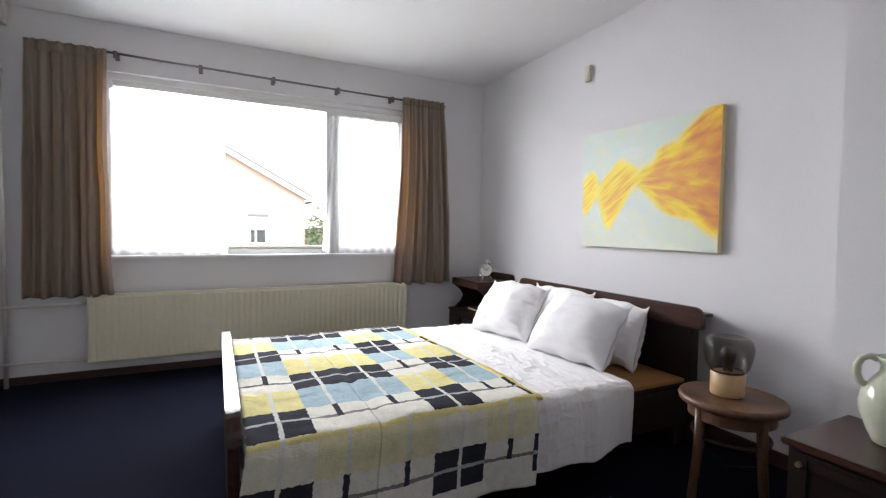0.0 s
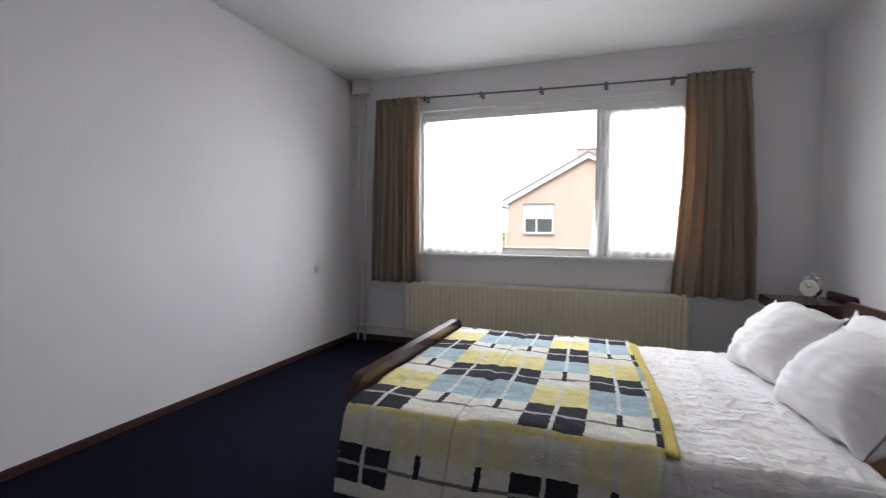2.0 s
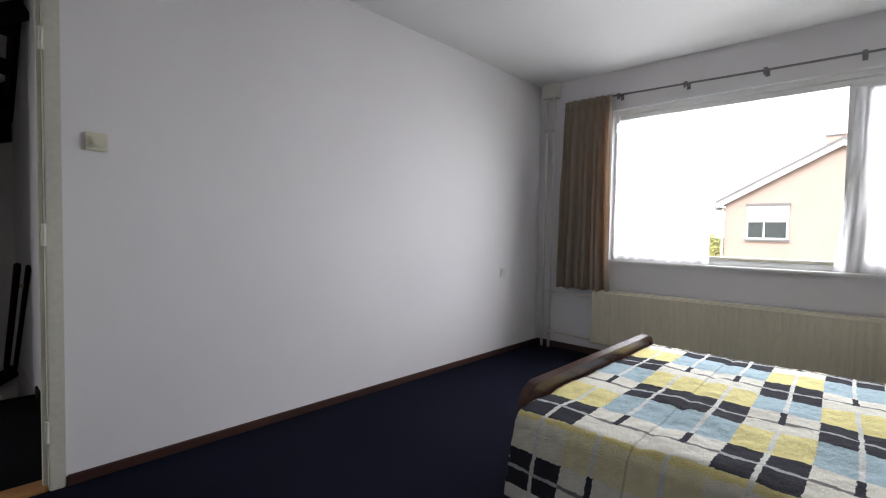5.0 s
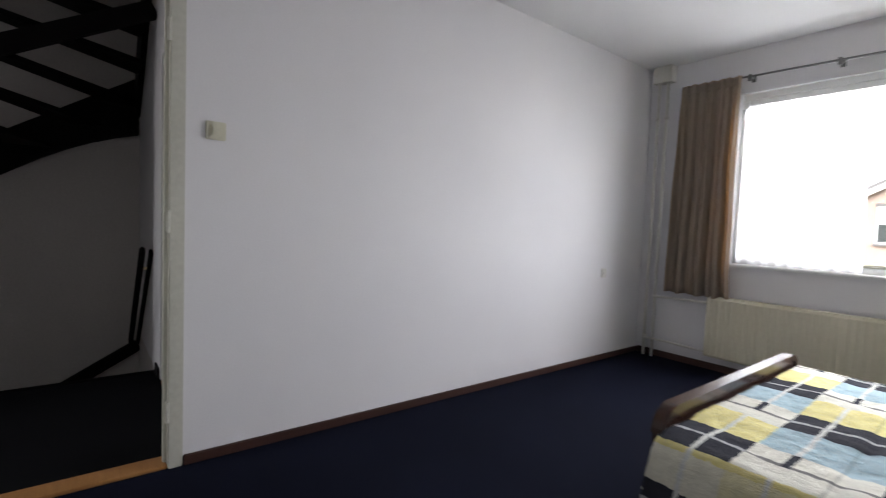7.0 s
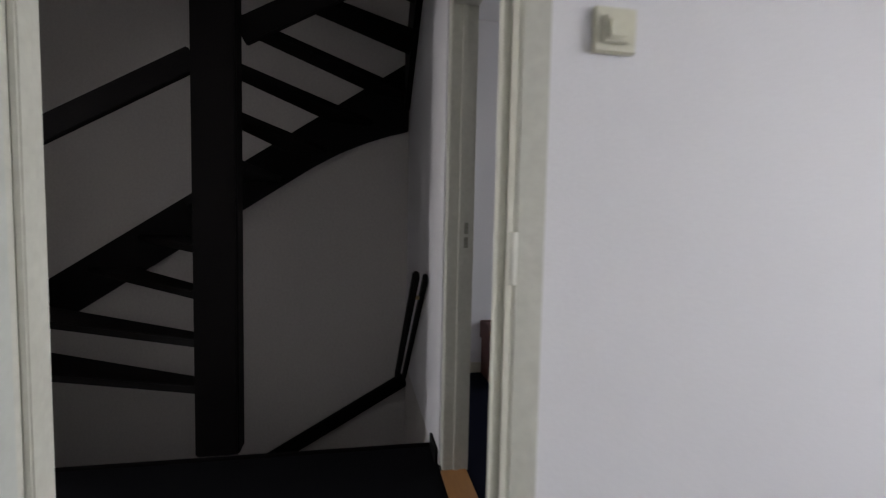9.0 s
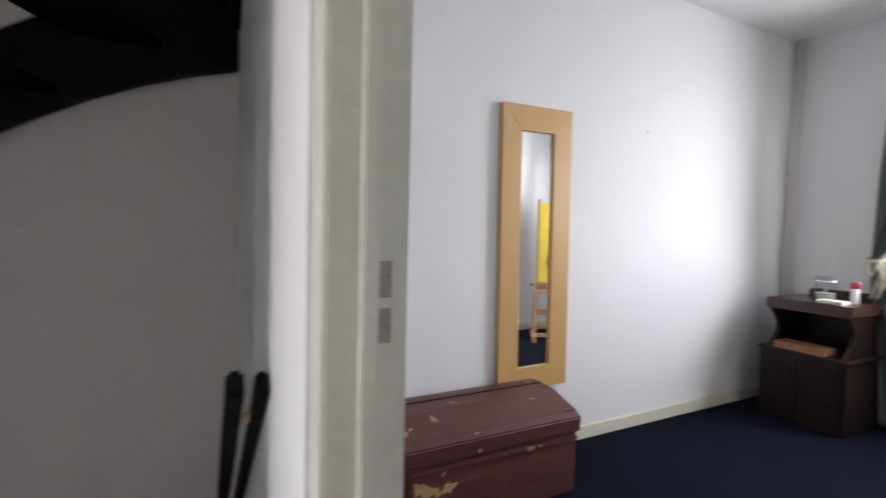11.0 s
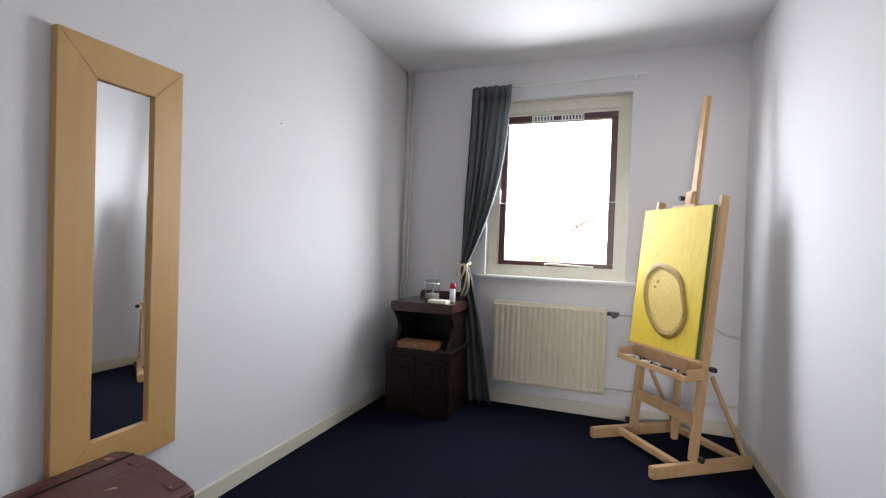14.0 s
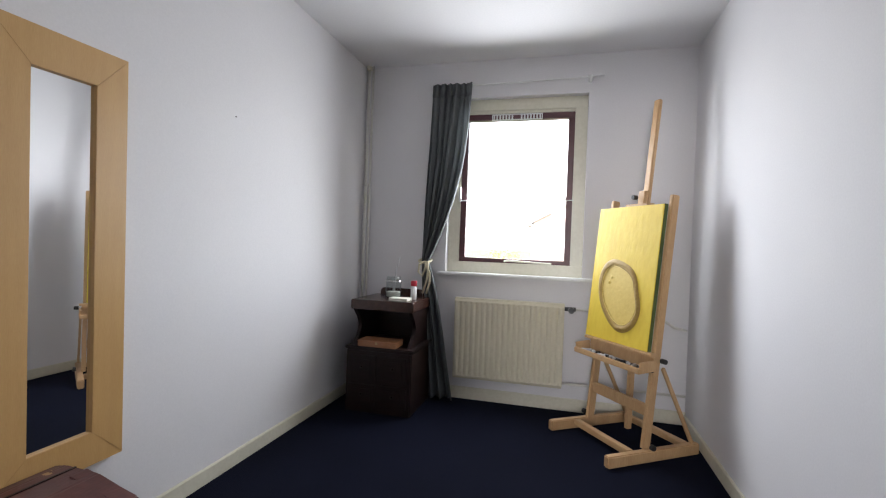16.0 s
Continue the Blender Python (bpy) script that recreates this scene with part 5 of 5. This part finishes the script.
jar = thing("brush_jar", (-2.07, 4.68, 0.746), "clear glass jar with brushes on the nightstand", "jar")
part("glass", lathe([(0.05, 0.0), (0.055, 0.004), (0.055, 0.12), (0.050, 0.135), (0.050, 0.15), (0.047, 0.15), (0.048, 0.13), (0.051, 0.12), (0.051, 0.01), (0.01, 0.008)], (-2.07, 4.68, 0.746), 28), M_CLEAR, jar, smooth=True)
part("paint_water", lathe([(0.048, 0.011), (0.049, 0.013), (0.049, 0.045), (0.01, 0.046)], (-2.07, 4.68, 0.746), 24), M_PAPER, jar, "murky pale water")
part("wire_ring", tube([(-2.07 + 0.056 * math.cos(k * math.pi / 12), 4.68 + 0.056 * math.sin(k * math.pi / 12), 0.866) for k in range(24)], 0.004, 8, closed=True), M_CHROME, jar)
for p, q, h in (((-2.08, 4.68), (-2.035, 4.69), 0.29), ((-2.06, 4.67), (-2.050, 4.67), 0.22)):
    b_ = part("brush", tube([(*p, 0.762), (*q, 0.746 + h)], 0.004, 8), M_ALU, jar, "thin pale paint brush")
tb = thing("paint_tube", (-1.912, 4.66, 0.746), "white paint tube with a red cap standing on the nightstand", "paint tube")
part("tube", lathe([(0.019, 0.0), (0.021, 0.004), (0.020, 0.085), (0.012, 0.092)], (-1.912, 4.66, 0.746), 20), M_WHITE, tb, smooth=True)
part("cap", lathe([(0.020, 0.093), (0.022, 0.095), (0.022, 0.128), (0.019, 0.13)], (-1.912, 4.66, 0.746), 20), M_RED, tb, "red cap", smooth=True)
pp = thing("paper_pad", (-1.97, 4.55, 0.746), "small ivory paper pad on the nightstand", "paper pad")
part("sheets", box(-2.035, -1.905, 4.50, 4.60, 0.7465, 0.762), M_PAPER, pp, bevel=0.002)
part("top_sheet", box(-2.038, -1.907, 4.503, 4.602, 0.763, 0.7645), M_PAPER, pp)

radiator(-1.668, -0.894, 0.174, 0.752, 4.872, 4.945, 20, "cream enamelled fluted radiator under the studio window")
valve = thing("radiator_valve", (-0.86, 4.90, 0.72), "black thermostatic radiator valve on a painted pipe", "valve")
part("knob", disc((-0.85, 4.86, 0.722), (0, -1, 0), 0.021, 0.05, 20), M_BLACK, valve)
part("stem", tube([(-0.895, 4.90, 0.722), (-0.82, 4.90, 0.722)], 0.014, 12), M_BLACK, valve)
pipe("radiator_pipe", [(-0.82, 4.90, 0.722), (-0.5, 4.915, 0.715), (-0.28, 4.93, 0.70), (-0.19, 4.935, 0.64), (-0.115, 4.94, 0.625)], 0.009, "thin white pipe from the valve along the wall")
pipe("radiator_pipe", [(-0.90, 4.90, 0.205), (-0.5, 4.93, 0.20), (-0.11, 4.94, 0.195)], 0.009, "thin white pipe from the radiator foot along the wall")
pipe("heating_pipe", [(-2.425, 4.93, 0.0), (-2.425, 4.93, 2.5)], 0.011, "painted vertical heating pipe in the studio corner")
pipe("heating_pipe", [(-2.395, 4.935, 0.0), (-2.395, 4.935, 2.5)], 0.009, "painted vertical heating pipe in the studio corner")
tagged(part("pipe_collar", lathe([(0.012, -0.015), (0.022, -0.013), (0.022, 0.013), (0.012, 0.015)], (-2.425, 4.93, 2.482), 16), M_CREAM, None, "cream collar where the pipe meets the ceiling", smooth=True), category="pipe collar")
tagged(part("pipe_collar", lathe([(0.012, -0.015), (0.016, -0.013), (0.016, 0.013), (0.012, 0.015)], (-2.425, 4.93, 1.58), 16), M_PIPE, None, "painted coupling on the corner pipe", smooth=True), category="pipe collar")

curtain_rod(-1.90, -0.69, 2.297, 2.318, 4.90, (-1.84, -0.78), 0.006, M_WHITE, "thin white curtain rod over the studio window")


def tied(s, t):
    """Gathered towards a tie at 60 per cent of its height, then widening to the floor."""
    w0, w1, k = 0.295, 0.055, 0.565
    if t < k:
        g = (t / k) ** 2.6
        left, w = -1.885 - 0.045 * (t / k), w0 + (w1 - w0) * g
    else:
        g = (t - k) / (1 - k)
        left, w = -1.93 + 0.06 * g, w1 + 0.16 * g ** 0.7
    return left + s * w


curtain(tied, 0.02, 2.29, 4.868, 6, 0.022, M_GREYCURTAIN, "grey-green cotton curtain tied back with a cream rope", 2.0)
tie = thing("curtain_tieback", (-1.90, 4.85, 1.0), "cream rope tie-back looped round the grey curtain", "tie-back")
part("loop", tube([(-1.90 + 0.045 * math.cos(2 * math.pi * k / 20), 4.868 + 0.042 * math.sin(2 * math.pi * k / 20), 1.012 + 0.012 * math.sin(2 * math.pi * k / 20)) for k in range(20)], 0.009, 8, closed=True), M_ROPE, tie, smooth=True)
for dx in (0.0, 0.028):
    part("rope_tail", tube([(-1.87 - dx, 4.83, 1.01), (-1.862 + dx * 0.4, 4.822, 0.93), (-1.875 + dx, 4.822, 0.85), (-1.90 + dx, 4.826, 0.775)], 0.008, 8), M_ROPE, tie, smooth=True)
part("rope_bow", tube([(-1.885, 4.828, 1.01), (-1.93, 4.822, 0.985), (-1.935, 4.82, 0.93), (-1.905, 4.82, 0.90), (-1.885, 4.822, 0.95), (-1.88, 4.826, 1.0)], 0.0075, 8), M_ROPE, tie, smooth=True)

tagged(part("wall_nail", disc((XW + 0.0005, 3.496, 1.711), (1, 0, 0), 0.003, 0.005, 10), M_STEEL, None, "small dull steel nail in the white studio wall"), category="nail")

# easel
easel = thing("studio_easel", (-0.56, 4.5, 0), "pale beech studio easel with a paint tray", "easel")
dv, sv = Vector((0.815, 0.579, 0)), Vector((0.579, -0.815, 0))
L0 = Vector((-0.948, 4.575, 0.0))


def ep(along, across, z, lean=True):
    """A point of the easel: along its runners, across it, at a height on the leaning uprights."""
    return L0 + dv * (along + (0.103 * z - 0.002 if lean else 0)) + sv * across + Vector((0, 0, z))


for a in (0.0, 0.515):
    part("runner", beam(ep(-0.01, a, 0.032, False), ep(0.625, a, 0.032, False), 0.042, 0.062), M_PINE, easel, bevel=0.006)
for a in (0.17, 0.56):
    part("cross_bar", beam(ep(a, 0.022, 0.045, False), ep(a, 0.493, 0.045, False), 0.04, 0.035), M_PINE, easel, bevel=0.004)
for a in (0.0, 0.515):
    u_ = part("upright", beam(ep(0.265, a + (0.024 if a == 0 else -0.024), 0.06), ep(0.265, a + (0.024 if a == 0 else -0.024), 1.455), 0.028, 0.052, up=tuple(dv)), M_PINE, easel, bevel=0.005)
    part("bolt", disc(ep(0.27, a + (-0.022 if a == 0 else 0.022), 0.085, False), tuple(sv * (-1 if a == 0 else 1)), 0.016, 0.02, 14), M_BLACK, u_, "black wing bolt")
    part("strut", beam(ep(0.30, a, 0.50), ep(0.585, a, 0.06, False), 0.016, 0.022, up=tuple(dv)), M_PINE, easel, bevel=0.003)
part("lower_rail", beam(ep(0.258, 0.04, 0.265), ep(0.258, 0.475, 0.265), 0.024, 0.065), M_PINE, easel, bevel=0.004)
part("rear_post", beam(ep(0.36, 0.255, 0.07), ep(0.30, 0.255, 0.90), 0.03, 0.035, up=tuple(dv)), M_PINE, easel, bevel=0.004)
tray = part("tray", beam(ep(0.185, -0.015, 0.485), ep(0.185, 0.515, 0.485), 0.115, 0.012), M_DARK, easel, bevel=0.003)
part("tray_lip", beam(ep(0.128, -0.03, 0.495), ep(0.128, 0.53, 0.495), 0.016, 0.032), M_PINE, tray, bevel=0.004)
part("tray_back", beam(ep(0.238, -0.015, 0.530), ep(0.238, 0.515, 0.530), 0.018, 0.07), M_PINE, tray, bevel=0.004)
part("canvas_ledge", beam(ep(0.212, -0.03, 0.576), ep(0.212, 0.53, 0.576), 0.045, 0.016), M_PINE, tray, bevel=0.003)
for a in (-0.023, 0.523):
    part("tray_end", beam(ep(0.13, a, 0.511), ep(0.235, a, 0.520), 0.014, 0.06), M_PINE, tray, bevel=0.003)
part("mast", beam(ep(0.292, 0.258, 0.59), ep(0.292, 0.258, 2.06), 0.046, 0.028, up=tuple(dv)), M_PINE, easel, bevel=0.005)
clamp = part("canvas_clamp", beam(ep(0.262, 0.258, 1.418), ep(0.262, 0.258, 1.50), 0.052, 0.03, up=tuple(dv)), M_PINE, easel, bevel=0.004)
part("clamp_foot", beam(ep(0.245, 0.17, 1.412), ep(0.245, 0.345, 1.412), 0.06, 0.016), M_PINE, clamp, bevel=0.003)
part("clamp_knob", disc(ep(0.235, 0.235, 1.46), tuple(-dv), 0.014, 0.03, 14), M_BLACK, clamp, "black clamp knob")
part("side_knob", disc(ep(0.27, 0.53, 0.545), tuple(sv), 0.014, 0.03, 16), M_BLACK, easel, "black tightening knob")

cv = thing("easel_canvas", tuple(ep(0.215, 0.26, 0.585)), "yellow-ochre canvas with a raised brown bean-shaped ring", "painting")
part("canvas_front", beam(ep(0.205, 0.225, 0.587), ep(0.205, 0.225, 1.404), 0.52, 0.006, up=tuple(dv)), M_OCHRE, cv)
part("canvas_edge", beam(ep(0.224, 0.225, 0.586), ep(0.224, 0.225, 1.405), 0.521, 0.022, up=tuple(dv)), M_GREENEDGE, cv, "dark green canvas edge", bevel=0.002)


def bean(a, r):
    a = (a + math.pi) % (2 * math.pi) - math.pi
    rr = r * (1 + 0.10 * math.cos(2 * a + 0.5) - 0.16 * math.exp(-((a - 0.25) / 0.40) ** 2) + 0.03 * math.sin(3 * a))
    return 0.225 + 0.150 * rr * math.cos(a) - 0.012 * math.sin(a), 0.872 + 0.197 * rr * math.sin(a) - 0.02 * math.cos(a)


def on_canvas(a, r, h):
    x, z = bean(a, r)
    return ep(0.2015 - h, x, z)


ring = sheet(96, 10, lambda s, t: tuple(on_canvas(2 * math.pi * s, 0.90 + 0.26 * t, 0.001 + 0.011 * math.sin(math.pi * t) * (0.8 + 0.35 * soft(s * 30, t * 3, 0)))))
bmesh.ops.remove_doubles(ring, verts=ring.verts, dist=0.0005)
part("painted_ring", ring, M_RING, cv, "raised brown ring", smooth=True)
field = sheet(72, 8, lambda s, t: tuple(on_canvas(2 * math.pi * s, 0.02 + 0.90 * t, 0.0012)))
part("ring_field", field, M_OCHREPALE, cv, "pale ochre field inside the ring")
part("ring_edge", tube([on_canvas(2 * math.pi * k / 60, 0.92, 0.004) for k in range(60)], 0.0028, 6, closed=True), M_OCHREPALE, cv, smooth=True)
for x, z in ((0.150, 0.972), (0.130, 0.940)):
    part("dab", disc(ep(0.2008, x, z), tuple(-dv), 0.010, 0.006, 12), M_OCHREPALE, cv, smooth=True)
for k in range(9):
    a = 0.01 + 0.05 * k + 0.01 * ((k * 7) % 3)
    t0, t1 = ep(0.15 + 0.02 * ((k * 5) % 3), a, 0.501), ep(0.20 - 0.02 * (k % 2), a + 0.055 - 0.03 * (k % 3), 0.502)
    pt = thing("oil_paint_tube", tuple(t0), "squeezed metal oil paint tube lying in the easel tray", "paint tube", "paint tubes in the tray")
    part("tube", tube([t0, t0.lerp(t1, 0.8)], 0.009, 10), (M_ALU, M_WHITE, M_BLACK, M_ALU)[k % 4], pt)
    part("cap", tube([t0.lerp(t1, 0.82), t1], 0.006, 8), (M_BLACK, M_WHITE, M_RED)[k % 3], pt)


# ---- outside ----
structure("ground", box(-600, 600, 6, 900, -3.2, -3.0), M_GRASS, "lawns and gardens between the houses")
house = thing("gable_house", (1.4, 26, -3.0), "peach brick house with a white-edged gable and small windows", "house")
hx0, hx1, hxm, he, hp, hy = -2.38, 5.25, 1.42, 2.50, 4.58, 24.0
part("wall", extrude_outline([(hx0, -3.0), (hx1, -3.0), (hx1, he), (hxm, hp), (hx0, he)], "y", hy, hy + 9), M_BRICK, house)
for xa, xb in ((hx0 - 0.35, hxm), (hx1 + 0.35, hxm)):
    za = he - 0.02 - 0.19
    part("roof", extrude_outline([(xa, za + 0.16), (xb, hp + 0.16), (xb, hp + 0.30), (xa, za + 0.30)], "y", hy - 0.2, hy + 9.2), M_ROOF, house)
    part("verge_board", extrude_outline([(xa, za - 0.06), (xb, hp - 0.04), (xb, hp + 0.155), (xa, za + 0.155)], "y", hy - 0.25, hy - 0.19), M_WHITE, house, "white painted verge board")
    part("gutter", tube([(xa, hy - 0.25, za), (xa, hy + 9.2, za)], 0.08, 10), M_WHITE, house)
for x in (hx0 - 0.06, hx1 - 0.22):
    part("downpipe", tube([(x, hy - 0.1, he - 0.25), (x, hy - 0.1, -3.0)], 0.045, 8), M_PIPE, house)
chim = part("chimney", box(0.70, 1.75, hy + 3, hy + 3.8, 4.0, 5.45), M_BRICK, house)
part("chimney_cap", box(0.66, 1.79, hy + 2.95, hy + 3.85, 5.451, 5.52), M_ROOF, chim)
M_DIMPANE = mat("dim_pane", (0.035, 0.045, 0.045), 0.35, (0.025, 0.03, 0.03), 2, 20, bump=0)
for x0, x1, z0, z1 in ((-1.58, -0.14, 0.97, 2.33), (2.75, 3.55, 0.25, 1.50)):
    w_ = part("window", rect_frame(x0, x1, z0, z1, 0.07, hy - 0.06, hy - 0.003), M_WHITE, house)
    part("mullion", box((x0 + x1) / 2 - 0.13, (x0 + x1) / 2 - 0.07, hy - 0.055, hy - 0.004, z0 + 0.07, z1 - 0.07), M_WHITE, w_)
    part("pane", box(x0 + 0.07, x1 - 0.07, hy - 0.03, hy - 0.005, z0 + 0.07, z1 - 0.07), M_DIMPANE, w_)
    for a, b in ((x0 + 0.09, (x0 + x1) / 2 - 0.15), ((x0 + x1) / 2 - 0.05, x1 - 0.09)):
        part("blind", box(a, b, hy - 0.045, hy - 0.032, z0 + (z1 - z0) * 0.52, z1 - 0.075), M_PAPER, w_)
    part("lintel", box(x0 - 0.05, x1 + 0.05, hy - 0.08, hy - 0.002, z1 + 0.002, z1 + 0.12), M_ROOF, w_)
    part("sill", box(x0 - 0.04, x1 + 0.04, hy - 0.12, hy - 0.002, z0 - 0.08, z0 - 0.002), M_ROOF, w_)


def tree(x, y, h, r, seed, leaf, label):
    rnd = random.Random(seed)
    t = thing("garden_tree", (x, y, -3.0), label, "tree")
    trunk = tube([(x, y, -3.0), (x + 0.1, y, -3 + h * 0.4), (x + 0.05, y, -3 + h * 0.8)], 0.09, 8)
    for k in range(9):
        a, z = rnd.uniform(0, 6.3), rnd.uniform(0.35, 0.8) * h - 3
        p = Vector((x + 0.08, y, z))
        q = p + Vector((math.cos(a) * r * 0.8, math.sin(a) * r * 0.8, rnd.uniform(0.4, 1.0) * h * 0.2))
        tube([p, p.lerp(q, 0.5) + Vector((0, 0, 0.1)), q], 0.03, 6, trunk)
    part("trunk", trunk, M_BARK, t)
    bm = bmesh.new()
    for k in range(1600):
        a, b, rr = rnd.uniform(0, 6.3), rnd.uniform(-1, 1), r * rnd.uniform(0.35, 1.05) ** 0.6
        c = Vector((x + rr * math.cos(a) * math.sqrt(1 - b * b), y + rr * math.sin(a) * math.sqrt(1 - b * b), -3 + h * 0.68 + b * rr * 1.15))
        u = Vector((rnd.uniform(-1, 1), rnd.uniform(-1, 1), rnd.uniform(-1, 1))).normalized() * rnd.uniform(0.05, 0.12)
        v = u.cross(Vector((rnd.uniform(-1, 1), rnd.uniform(-1, 1), rnd.uniform(-1, 1)))).normalized() * 0.05
        bm.faces.new([bm.verts.new(c + w) for w in (u, v, -u, -v)])
    part("crown", bm, leaf, t)


tree(6.9, 25.5, 5.6, 1.5, 3, M_LEAF, "sparse spring tree with thin yellow-green foliage")
# crown coloured as the overexposed garden looks, not as its own leaves
tree(-4.6, 30, 4.3, 1.2, 8, M_GLARELEAF, "low garden tree, its foliage paled to yellow as if in glare")
